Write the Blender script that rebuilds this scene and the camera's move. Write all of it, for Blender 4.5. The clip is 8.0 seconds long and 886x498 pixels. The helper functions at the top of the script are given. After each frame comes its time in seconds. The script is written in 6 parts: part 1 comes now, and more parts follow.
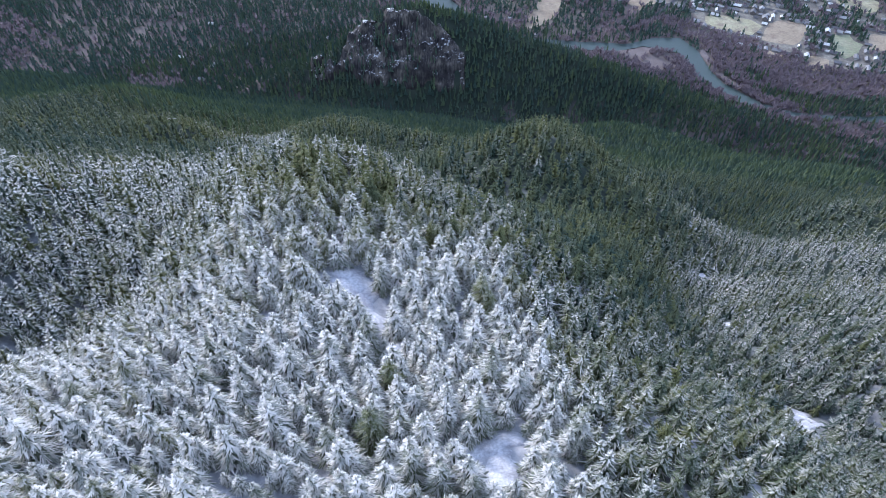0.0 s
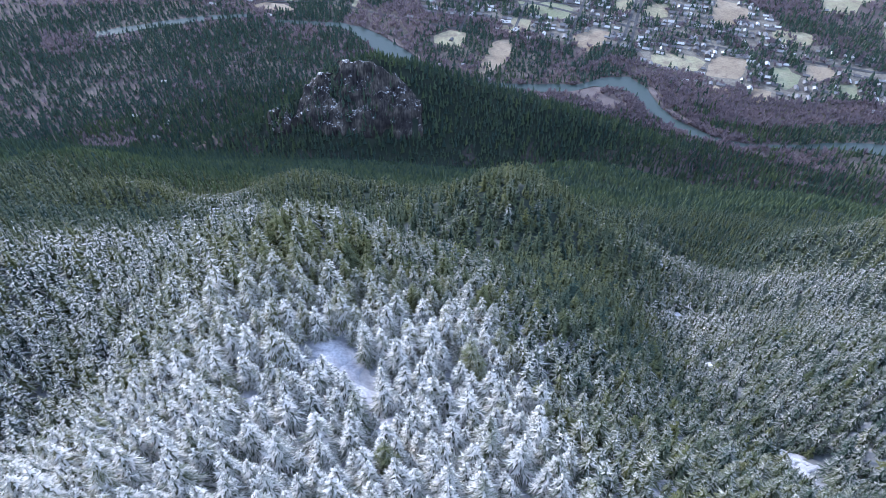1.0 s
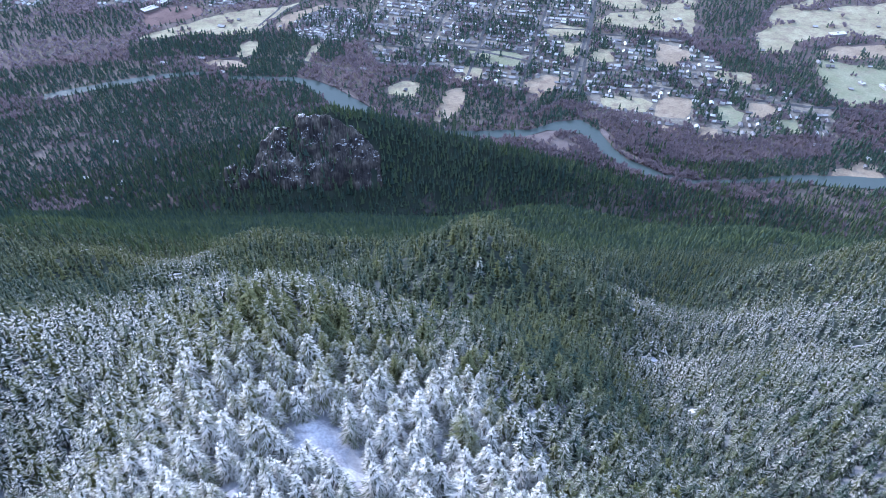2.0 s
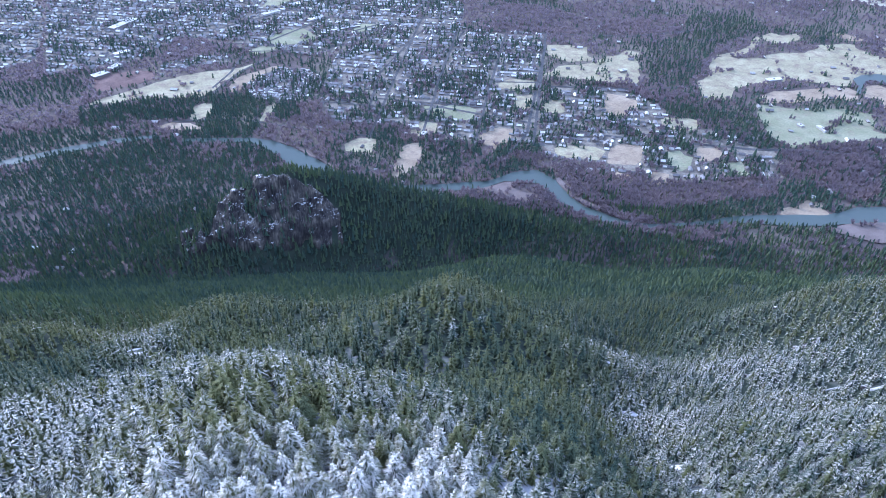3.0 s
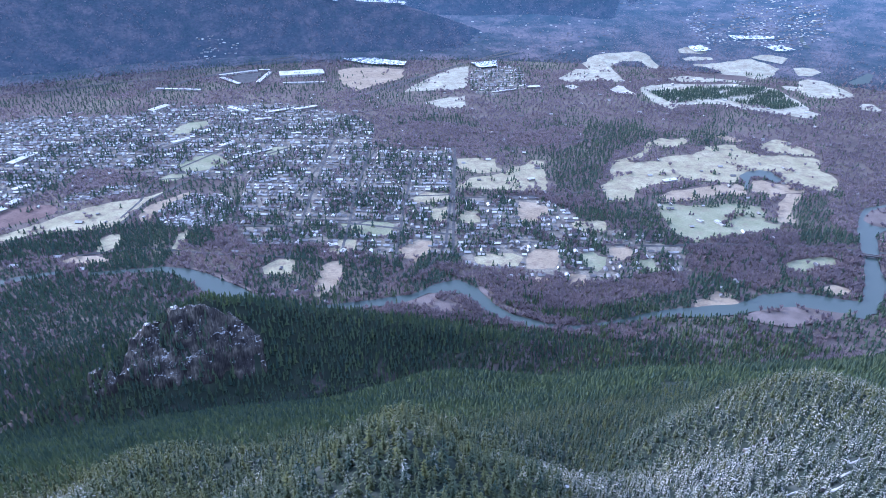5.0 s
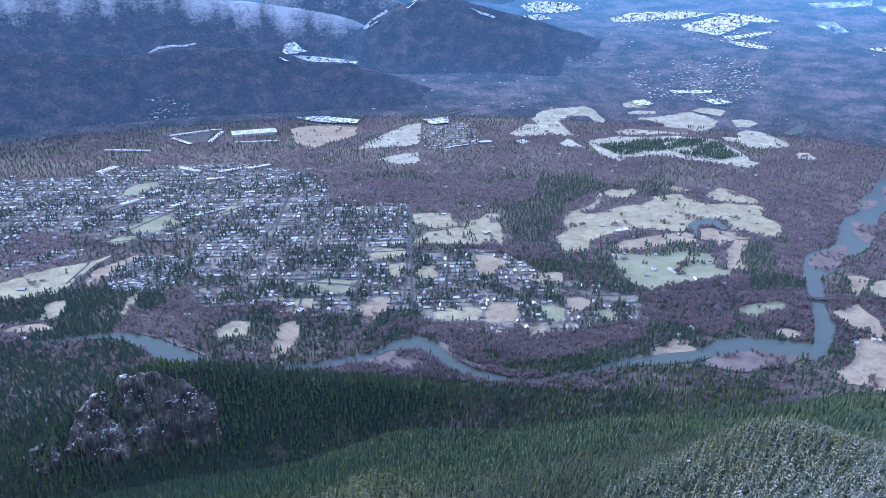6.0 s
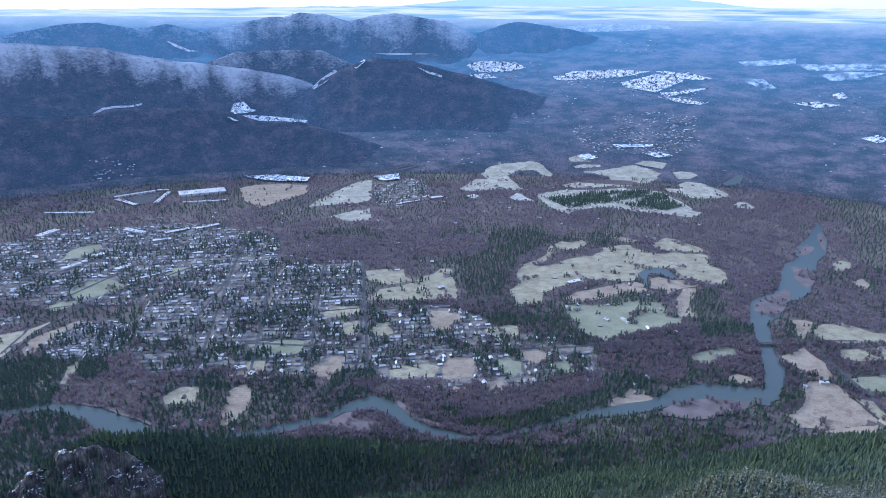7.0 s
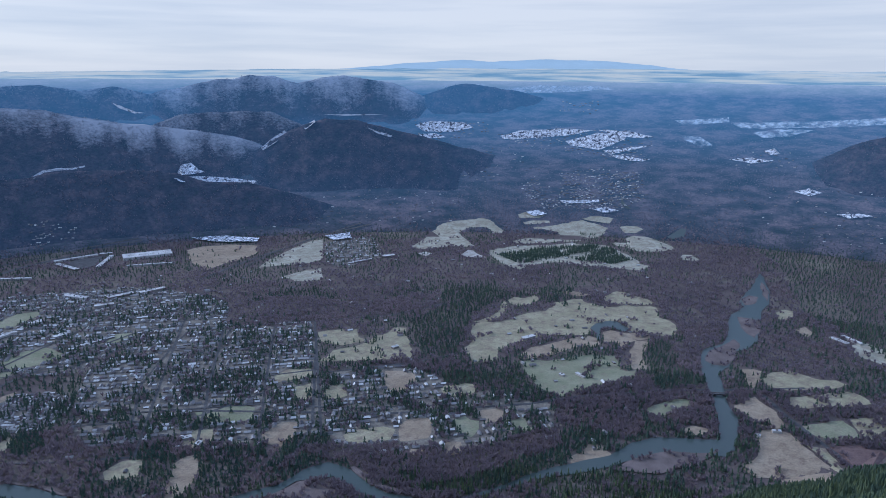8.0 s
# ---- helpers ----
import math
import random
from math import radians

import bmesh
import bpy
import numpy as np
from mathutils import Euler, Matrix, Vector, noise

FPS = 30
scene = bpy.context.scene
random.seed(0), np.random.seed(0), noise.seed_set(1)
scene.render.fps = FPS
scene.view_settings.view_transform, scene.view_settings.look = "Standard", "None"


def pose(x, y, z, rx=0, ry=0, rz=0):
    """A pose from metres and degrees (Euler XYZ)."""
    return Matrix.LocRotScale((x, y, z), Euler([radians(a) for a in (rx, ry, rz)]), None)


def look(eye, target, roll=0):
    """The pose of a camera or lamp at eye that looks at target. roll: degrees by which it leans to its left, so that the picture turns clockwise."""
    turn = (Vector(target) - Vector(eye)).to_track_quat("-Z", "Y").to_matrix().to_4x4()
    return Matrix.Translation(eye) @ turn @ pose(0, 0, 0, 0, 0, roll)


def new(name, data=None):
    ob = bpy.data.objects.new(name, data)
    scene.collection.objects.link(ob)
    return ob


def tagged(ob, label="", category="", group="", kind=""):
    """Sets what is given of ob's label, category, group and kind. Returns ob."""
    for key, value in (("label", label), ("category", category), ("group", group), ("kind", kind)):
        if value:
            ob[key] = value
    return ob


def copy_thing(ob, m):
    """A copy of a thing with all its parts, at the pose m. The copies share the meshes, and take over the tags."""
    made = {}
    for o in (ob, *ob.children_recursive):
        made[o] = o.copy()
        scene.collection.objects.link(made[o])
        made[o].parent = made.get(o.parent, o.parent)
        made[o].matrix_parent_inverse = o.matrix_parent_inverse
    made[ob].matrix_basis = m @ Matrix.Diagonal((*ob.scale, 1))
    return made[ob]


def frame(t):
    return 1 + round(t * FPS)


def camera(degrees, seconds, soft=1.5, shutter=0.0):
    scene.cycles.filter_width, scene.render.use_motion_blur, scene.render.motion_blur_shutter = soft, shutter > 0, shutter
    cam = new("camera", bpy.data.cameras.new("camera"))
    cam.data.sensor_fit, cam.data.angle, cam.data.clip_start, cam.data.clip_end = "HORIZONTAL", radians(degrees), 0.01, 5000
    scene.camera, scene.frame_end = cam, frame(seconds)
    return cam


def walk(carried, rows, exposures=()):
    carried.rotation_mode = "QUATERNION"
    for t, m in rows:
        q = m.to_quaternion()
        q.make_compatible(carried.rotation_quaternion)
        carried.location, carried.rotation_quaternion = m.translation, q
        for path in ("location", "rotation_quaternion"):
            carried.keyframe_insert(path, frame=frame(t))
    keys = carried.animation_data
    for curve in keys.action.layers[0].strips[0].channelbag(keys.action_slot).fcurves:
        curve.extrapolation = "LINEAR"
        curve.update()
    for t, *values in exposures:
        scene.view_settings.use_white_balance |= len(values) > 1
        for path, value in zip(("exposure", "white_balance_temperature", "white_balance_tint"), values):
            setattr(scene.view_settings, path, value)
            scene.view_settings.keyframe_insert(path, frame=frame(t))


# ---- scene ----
# ---- camera ----
cam = camera(64.89, 8.0, 0.45)
# seconds, x, y, z, tilt, roll, yaw of the drone
PATH = [
    (0.0, 0.00, 0.00, 800.00, -48.517, 0.022, 0.019),
    (0.5, -2.46, 3.61, 800.07, -46.789, 0.045, -2.218),
    (1.0, -4.84, 7.37, 800.25, -45.044, 0.071, -4.411),
    (1.5, -7.11, 11.26, 800.52, -43.253, 0.198, -6.628),
    (3.0, -13.21, 23.57, 801.72, -37.138, 0.393, -13.043),
    (3.5, -14.97, 27.82, 802.19, -34.892, 0.414, -15.024),
    (4.0, -16.56, 32.13, 802.66, -32.627, 0.400, -17.010),
    (4.5, -17.99, 36.46, 803.11, -30.360, 0.399, -18.900),
    (6.0, -21.11, 49.46, 804.19, -23.669, 0.461, -24.786),
    (6.5, -21.73, 53.74, 804.39, -21.455, 0.513, -26.880),
    (7.0, -22.12, 57.96, 804.48, -19.151, 0.503, -28.964),
    (7.5, -22.27, 62.11, 804.45, -16.782, 0.485, -31.035),
    (8.0, -22.17, 66.16, 804.27, -14.412, 0.474, -33.067),
]
walk(cam, [(t, pose(x, y, z, 90 + tilt, 0, yaw) @ pose(0, 0, 0, 0, 0, roll)) for t, x, y, z, tilt, roll, yaw in PATH],
     [(0.0, 0.63, 5650, 13), (1.5, 0.84, 5350, 14), (3.5, 1.0, 5060, 18), (4.5, 0.98, 5000, 19), (6.5, 0.57, 5130, 17), (7.1, 0.22, 5120, 15), (8.0, -0.44, 5260, 13)])

# ---- sky and sun ----
SUN_UP, SUN_ROUND = radians(27), radians(322)
world = bpy.data.worlds.new("winter_sky")
scene.world = world
world.use_nodes = True
wn, wl = world.node_tree.nodes, world.node_tree.links
wn.clear()
w_out = wn.new("ShaderNodeOutputWorld")
w_sky = wn.new("ShaderNodeTexSky")
w_sky.sky_type, w_sky.sun_disc = "NISHITA", False
w_sky.sun_elevation, w_sky.sun_rotation, w_sky.altitude = SUN_UP, SUN_ROUND, 1200
w_blue = wn.new("ShaderNodeBackground")
w_blue.inputs["Strength"].default_value = 0.10
wl.new(w_sky.outputs[0], w_blue.inputs["Color"])
# a high cloud sheet, streaked along the horizon
w_co = wn.new("ShaderNodeTexCoord")
w_map = wn.new("ShaderNodeMapping")
w_map.inputs["Scale"].default_value = (2.2, 2.2, 34.0)
wl.new(w_co.outputs["Generated"], w_map.inputs["Vector"])
w_noise = wn.new("ShaderNodeTexNoise")
w_noise.inputs["Scale"].default_value, w_noise.inputs["Detail"].default_value = 1.4, 6.0
wl.new(w_map.outputs[0], w_noise.inputs["Vector"])
w_ramp = wn.new("ShaderNodeValToRGB")
w_ramp.color_ramp.elements[0].position, w_ramp.color_ramp.elements[0].color = 0.34, (0.80, 0.84, 0.90, 1)
w_ramp.color_ramp.elements[1].position, w_ramp.color_ramp.elements[1].color = 0.62, (1.0, 1.0, 1.0, 1)
wl.new(w_noise.outputs["Fac"], w_ramp.inputs["Fac"])
# whiter towards the horizon, bluer and thinner overhead
w_xyz = wn.new("ShaderNodeSeparateXYZ")
wl.new(w_co.outputs["Generated"], w_xyz.inputs[0])
w_up = wn.new("ShaderNodeValToRGB")
for w_k, (w_at, w_col) in enumerate(((0.0, (0.80, 0.765, 0.705, 1)), (0.10, (0.80, 0.765, 0.71, 1)), (0.32, (0.55, 0.64, 0.80, 1)), (1.0, (0.48, 0.59, 0.80, 1)))):
    if w_k > 1:
        w_up.color_ramp.elements.new(w_at)
    w_up.color_ramp.elements[w_k].position, w_up.color_ramp.elements[w_k].color = w_at, w_col
wl.new(w_xyz.outputs["Z"], w_up.inputs["Fac"])
w_tone = wn.new("ShaderNodeMix")
w_tone.data_type, w_tone.blend_type = "RGBA", "MULTIPLY"
w_tone.inputs[0].default_value = 1.0
wl.new(w_up.outputs[0], w_tone.inputs[6])
wl.new(w_ramp.outputs[0], w_tone.inputs[7])
w_cloud = wn.new("ShaderNodeBackground")
w_cloud.inputs["Strength"].default_value = 1.4
wl.new(w_tone.outputs[2], w_cloud.inputs["Color"])
w_mix = wn.new("ShaderNodeMixShader")
w_mix.inputs["Fac"].default_value = 0.86
wl.new(w_blue.outputs[0], w_mix.inputs[1])
wl.new(w_cloud.outputs[0], w_mix.inputs[2])
wl.new(w_mix.outputs[0], w_out.inputs["Surface"])

sun = new("sun", bpy.data.lights.new("sun", "SUN"))
sun.data.energy, sun.data.angle, sun.data.color = 2.4, radians(10), (1.0, 0.93, 0.84)
SUN_WAY = Vector((math.sin(SUN_ROUND) * math.cos(SUN_UP), math.cos(SUN_ROUND) * math.cos(SUN_UP), math.sin(SUN_UP)))
sun.matrix_world = look(SUN_WAY * 1500, (0, 0, 0))

# ---- materials ----
def material(name, rough=0.9):
    m = bpy.data.materials.new(name)
    m.use_nodes = True
    b = m.node_tree.nodes["Principled BSDF"]
    b.inputs["Roughness"].default_value = rough
    b.inputs["Specular IOR Level"].default_value = 0.25
    return m, m.node_tree.nodes, m.node_tree.links, b


def noise_node(nodes, links, scale, detail=4.0, rough=0.55, stretch=None):
    g = nodes.new("ShaderNodeNewGeometry")
    n = nodes.new("ShaderNodeTexNoise")
    n.inputs["Scale"].default_value, n.inputs["Detail"].default_value, n.inputs["Roughness"].default_value = scale, detail, rough
    if stretch:
        mp = nodes.new("ShaderNodeMapping")
        mp.inputs["Scale"].default_value = stretch
        links.new(g.outputs["Position"], mp.inputs["Vector"])
        links.new(mp.outputs[0], n.inputs["Vector"])
    else:
        links.new(g.outputs["Position"], n.inputs["Vector"])
    return n.outputs["Fac"]


def ramp_node(nodes, links, fac, stops):
    r = nodes.new("ShaderNodeValToRGB")
    e = r.color_ramp.elements
    while len(e) < len(stops):
        e.new(0.5)
    for k, (at, c) in enumerate(stops):
        e[k].position, e[k].color = at, (*c, 1)
    links.new(fac, r.inputs["Fac"])
    return r.outputs["Color"]


def mix_node(nodes, links, fac, a, b, blend="MIX"):
    x = nodes.new("ShaderNodeMix")
    x.data_type, x.blend_type = "RGBA", blend
    for sock, v in ((x.inputs[0], fac), (x.inputs[6], a), (x.inputs[7], b)):
        if hasattr(v, "links"):
            links.new(v, sock)
        elif isinstance(v, (int, float)):
            sock.default_value = v
        else:
            sock.default_value = (*v, 1)
    return x.outputs[2]


def math_node(nodes, links, op, a, b=0.5, clamp=False):
    x = nodes.new("ShaderNodeMath")
    x.operation, x.use_clamp = op, clamp
    for sock, v in zip(x.inputs, (a, b)):
        if hasattr(v, "links"):
            links.new(v, sock)
        else:
            sock.default_value = v
    return x.outputs[0]


def attr_node(nodes, name):
    a = nodes.new("ShaderNodeAttribute")
    a.attribute_name = name
    return a.outputs["Fac"]


def bump_node(nodes, links, bsdf, height, strength, distance):
    b = nodes.new("ShaderNodeBump")
    b.inputs["Strength"].default_value, b.inputs["Distance"].default_value = strength, distance
    links.new(height, b.inputs["Height"])
    links.new(b.outputs[0], bsdf.inputs["Normal"])


def two_tone(name, stops, scale, fine, rough=0.9, bump=0.0):
    """A surface whose colour drifts at one scale and is grained at a finer one."""
    m, n, l, b = material(name, rough)
    big = noise_node(n, l, scale, 5)
    small = noise_node(n, l, fine, 3, 0.7)
    col = ramp_node(n, l, big, stops)
    dark = ramp_node(n, l, small, [(0.3, (0.62, 0.62, 0.62)), (0.7, (1.15, 1.15, 1.15))])
    l.new(mix_node(n, l, 1.0, col, dark, "MULTIPLY"), b.inputs["Base Color"])
    if bump:
        bump_node(n, l, b, small, 0.6, bump)
    return m


def needle_material(name, dark, light, snow=(0.93, 0.885, 0.835)):
    """Conifer needles: green that differs from tree to tree, under as much snow as the tree carries."""
    m, n, l, b = material(name, 0.75)
    tint = attr_node(n, "tint")
    green = mix_node(n, l, tint, dark, light)
    grain = noise_node(n, l, 3.5, 3, 0.7)
    green = mix_node(n, l, 1.0, green, ramp_node(n, l, grain, [(0.25, (0.5, 0.5, 0.5)), (0.75, (1.35, 1.35, 1.35))]), "MULTIPLY")
    load = attr_node(n, "snow")
    rim = math_node(n, l, "ADD", load, math_node(n, l, "MULTIPLY", math_node(n, l, "SUBTRACT", grain, 0.5), 0.9))
    fac = ramp_node(n, l, rim, [(0.12, (0, 0, 0)), (0.45, (0.37, 0.37, 0.37)), (0.92, (1, 1, 1))])
    col = mix_node(n, l, fac, green, snow)
    l.new(col, b.inputs["Base Color"])
    leak, both = n.new("ShaderNodeBsdfTranslucent"), n.new("ShaderNodeMixShader")
    both.inputs["Fac"].default_value = 0.25
    l.new(col, leak.inputs["Color"])
    l.new(b.outputs[0], both.inputs[1])
    l.new(leak.outputs[0], both.inputs[2])
    l.new(both.outputs[0], n["Material Output"].inputs["Surface"])
    return m


NEEDLES = needle_material("snowy_needles", (0.066, 0.106, 0.080), (0.185, 0.195, 0.080))
NEEDLES_LOW = needle_material("valley_needles", (0.070, 0.118, 0.098), (0.175, 0.220, 0.095))
BARK = two_tone("conifer_bark", [(0.3, (0.05, 0.038, 0.03)), (0.7, (0.12, 0.09, 0.07))], 0.8, 6.0)
TWIGS = two_tone("bare_twigs", [(0.3, (0.125, 0.108, 0.128)), (0.5, (0.200, 0.165, 0.186)), (0.7, (0.275, 0.207, 0.205))], 0.010, 0.30)
# paler copy of the twigs for farther woods: haze painted into their colour
HAZED_TWIGS = two_tone("hazed_twigs", [(0.3, (0.165, 0.148, 0.178)), (0.5, (0.252, 0.214, 0.246)), (0.7, (0.335, 0.262, 0.272))], 0.006, 0.20)
# thin twigs let the light through
for twig_mat in (TWIGS, HAZED_TWIGS):
    t_nodes, t_links = twig_mat.node_tree.nodes, twig_mat.node_tree.links
    t_leak, t_mix = t_nodes.new("ShaderNodeBsdfTranslucent"), t_nodes.new("ShaderNodeMixShader")
    t_leak.inputs["Color"].default_value = (0.28, 0.235, 0.265, 1)
    t_mix.inputs["Fac"].default_value = 0.4
    t_links.new(t_nodes["Principled BSDF"].outputs[0], t_mix.inputs[1])
    t_links.new(t_leak.outputs[0], t_mix.inputs[2])
    t_links.new(t_mix.outputs[0], t_nodes["Material Output"].inputs["Surface"])
WATER, n_, l_, b_ = material("river_water", 0.3)
b_.inputs["Base Color"].default_value = (0.052, 0.074, 0.068, 1)
b_.inputs["Specular IOR Level"].default_value = 0.5
bump_node(n_, l_, b_, noise_node(n_, l_, 0.12, 5, 0.6), 0.25, 0.6)
GRAVEL = two_tone("river_gravel", [(0.3, (0.13, 0.105, 0.10)), (0.7, (0.25, 0.205, 0.195))], 0.02, 0.5)

# ---- the lie of the land ----
EYE_Z = 800.0
FAR_START, FAR_END = 3500.0, 4880.0
FLAT_DIP, SKY_DIP = EYE_Z / FAR_START, 0.0105
# spurs, knolls and gullies of the mountainside: x, y, length, width, turn, height
SPURS = [
    (-15, 95, 60, 40, 90, -18), (-40, 160, 50, 40, 100, 22), (68, 325, 66, 52, 80, 42), (183, 347, 32, 24, 0, -20), (-42, 412, 60, 32, 0, 15), (263, 335, 40, 40, 0, 20), (-55, 325, 45, 35, 75, -2),
    (-190, 330, 60, 60, 0, -4), (-165, 455, 60, 60, 0, -20), (118, 190, 120, 36, 58, -34), (240, 350, 80, 45, 60, -36),
    (320, 240, 70, 55, 60, 16), (360, 320, 60, 60, 0, 40), (110, 80, 60, 40, 90, -38), (-120, 110, 50, 50, 90, -56),
    (520, 660, 160, 110, 60, 25), (200, 200, 45, 45, 0, -28), (300, 830, 130, 100, 0, 44),
    (-310, 575, 95, 60, 100, 26), (-520, 770, 120, 80, 20, 26), (-90, 470, 70, 45, 80, 12),
]
# smaller swells and hollows: x, y, radius, height
SWELLS_WEST = [(-201, 418, 34, 19), (-181, 433, 34, 4), (-136, 406, 34, -6), (-63, 233, 34, 8), (-100, 472, 34, 6), (-185, 368, 34, -14), (-17, 192, 34, 5),
               (-108, 194, 34, 4), (-50, 147, 34, 6), (-15, 107, 34, 5), (-60, 100, 34, -6), (-95, 290, 34, -17), (-60, 400, 34, -7), (-30, 352, 34, -6)]
SWELLS_EAST = [(52, 299, 34, 6), (122, 213, 34, -3), (190, 366, 34, -5), (264, 267, 34, -5), (258, 346, 34, 11), (178, 271, 34, 3), (187, 226, 34, 5),
               (145, 336, 34, -11), (98, 324, 34, -19), (135, 162, 34, -9), (41, 141, 34, 8), (84, 362, 34, 16), (86, 239, 34, -6), (10, 238, 34, -13)]
CREST_X = (-430, -330, -230, -165, -125, -85, -35, 30, 105, 180, 300, 460, 600)
CREST_Z = (0, 48, 90, 135, 166, 190, 202, 188, 164, 138, 100, 42, 0)


def lattice(i, j):
    h = (i.astype(np.int64) * 374761393 + j.astype(np.int64) * 668265263) & 0x7FFFFFFF
    h = ((h ^ (h >> 13)) * 1274126177) & 0x7FFFFFFF
    return ((h ^ (h >> 16)) & 0xFFFF) / 65535.0


def rough_noise(x, y, size, octaves=3):
    """Value noise from -1 to 1 with features of that size."""
    total, amp, norm = np.zeros_like(x), 1.0, 0.0
    for k in range(octaves):
        u, v = x / size * 2 ** k + 17.3 * k, y / size * 2 ** k - 9.1 * k
        i, j = np.floor(u), np.floor(v)
        fu, fv = u - i, v - j
        fu, fv = fu * fu * (3 - 2 * fu), fv * fv * (3 - 2 * fv)
        a = lattice(i, j) * (1 - fu) + lattice(i + 1, j) * fu
        b = lattice(i, j + 1) * (1 - fu) + lattice(i + 1, j + 1) * fu
        total, norm = total + amp * (a * (1 - fv) + b * fv), norm + amp
        amp *= 0.5
    return total / norm * 2 - 1


def smooth_max(a, b, k):
    h = np.clip(0.5 + 0.5 * (a - b) / k, 0, 1)
    return b * (1 - h) + a * h + k * h * (1 - h)


def height(x, y):
    """The ground's height: mountainside, the rock below it, the flat valley and the far rise to the horizon."""
    x, y = np.asarray(x, float), np.asarray(y, float)
    side = 745 - 0.72 * y - np.where(x > 0, 0.18, 0.10) * x
    for bx, by, a, b, turn, up in SPURS:
        c, s = math.cos(math.radians(turn)), math.sin(math.radians(turn))
        side = side + up * np.exp(-(((x - bx) * c + (y - by) * s) / a) ** 2 - ((-(x - bx) * s + (y - by) * c) / b) ** 2)
    for bx, by, rad, up in SWELLS_WEST + SWELLS_EAST:
        side = side + up * np.exp(-((x - bx) ** 2 + (y - by) ** 2) / rad ** 2)
    side = side + 5 * rough_noise(x, y, 60) * np.clip(side / 100, 0, 1)
    side = -smooth_max(-side, -(705 + 0 * x), 60)
    top = np.interp(x, CREST_X, CREST_Z)
    dy = y - (1056 - 0.10 * x)
    steep = np.clip(1 - np.abs(x + 30) / 190, 0, 1)
    fall = np.where(dy < 0, -dy * (0.75 + 0.75 * steep), dy * 0.95)
    rock = top - np.maximum(fall - 10, 0) + 6 * rough_noise(x, y, 40) * np.clip(top / 60, 0, 1)
    z = smooth_max(smooth_max(side, 0 * x, 30), np.where(top > 1, rock, -200), 14)
    z = np.maximum(z - 2.0, 0) 
    r = np.hypot(x, y)
    s = np.clip((r - FAR_START) / (FAR_END - FAR_START), 0, 1)
    s = s * (0.65 + 0.35 * s)
    rise = EYE_Z - r * (FLAT_DIP * (1 - s) + SKY_DIP * s)
    return np.where(r > FAR_START, np.maximum(z, rise), z)

# ---- end of the land ----
def build(name, verts, faces, mat, smooth=False, **layers):
    """A mesh from arrays of corners and of triangles or quads, with a number a corner for each layer."""
    verts, faces = np.asarray(verts, np.float32), np.asarray(faces, np.int32)
    me = bpy.data.meshes.new(name)
    n, k = faces.shape
    me.vertices.add(len(verts))
    me.vertices.foreach_set("co", verts.ravel())
    me.loops.add(n * k)
    me.loops.foreach_set("vertex_index", faces.ravel())
    me.polygons.add(n)
    me.polygons.foreach_set("loop_start", np.arange(0, n * k, k, dtype=np.int32))
    me.polygons.foreach_set("use_smooth", np.full(n, smooth))
    me.update(calc_edges=True)
    for key, values in layers.items():
        at = me.attributes.new(key, "FLOAT", "POINT")
        at.data.foreach_set("value", np.asarray(values, np.float32))
    me.materials.append(mat)
    return me


def part(name, mesh, parent, label=""):
    ob = new(name, mesh)
    ob.parent = parent
    if label:
        ob["label"] = label
    return ob


def turf():
    """The ground's surface: snow above, brush and moss below, brown winter woods in the valley."""
    m, n, l, b = material("winter_ground", 0.95)
    g = n.new("ShaderNodeNewGeometry")
    xyz = n.new("ShaderNodeSeparateXYZ")
    l.new(g.outputs["Position"], xyz.inputs[0])
    big, mid, small = noise_node(n, l, 0.004, 6), noise_node(n, l, 0.03, 5), noise_node(n, l, 0.35, 4, 0.7)
    low = ramp_node(n, l, big, [(0.3, (0.110, 0.088, 0.088)), (0.5, (0.155, 0.125, 0.120)), (0.66, (0.20, 0.175, 0.145)), (0.78, (0.28, 0.26, 0.21))])
    low = mix_node(n, l, 1.0, low, ramp_node(n, l, small, [(0.3, (0.6, 0.6, 0.6)), (0.7, (1.2, 1.2, 1.2))]), "MULTIPLY")
    moss = ramp_node(n, l, mid, [(0.3, (0.020, 0.032, 0.026)), (0.7, (0.048, 0.060, 0.044))])
    up = math_node(n, l, "ADD", math_node(n, l, "DIVIDE", xyz.outputs["Z"], 1000.0), math_node(n, l, "MULTIPLY", math_node(n, l, "SUBTRACT", mid, 0.5), 0.25))
    wild = ramp_node(n, l, up, [(0.015, (0, 0, 0)), (0.06, (1, 1, 1))])
    white = ramp_node(n, l, up, [(0.56, (0, 0, 0)), (0.67, (1, 1, 1))])
    col = mix_node(n, l, wild, low, moss)
    snow = ramp_node(n, l, small, [(0.3, (0.26, 0.26, 0.28)), (0.7, (0.52, 0.51, 0.54))])
    l.new(mix_node(n, l, white, col, snow), b.inputs["Base Color"])
    bump_node(n, l, b, small, 0.5, 0.5)
    return m


GROUND = turf()


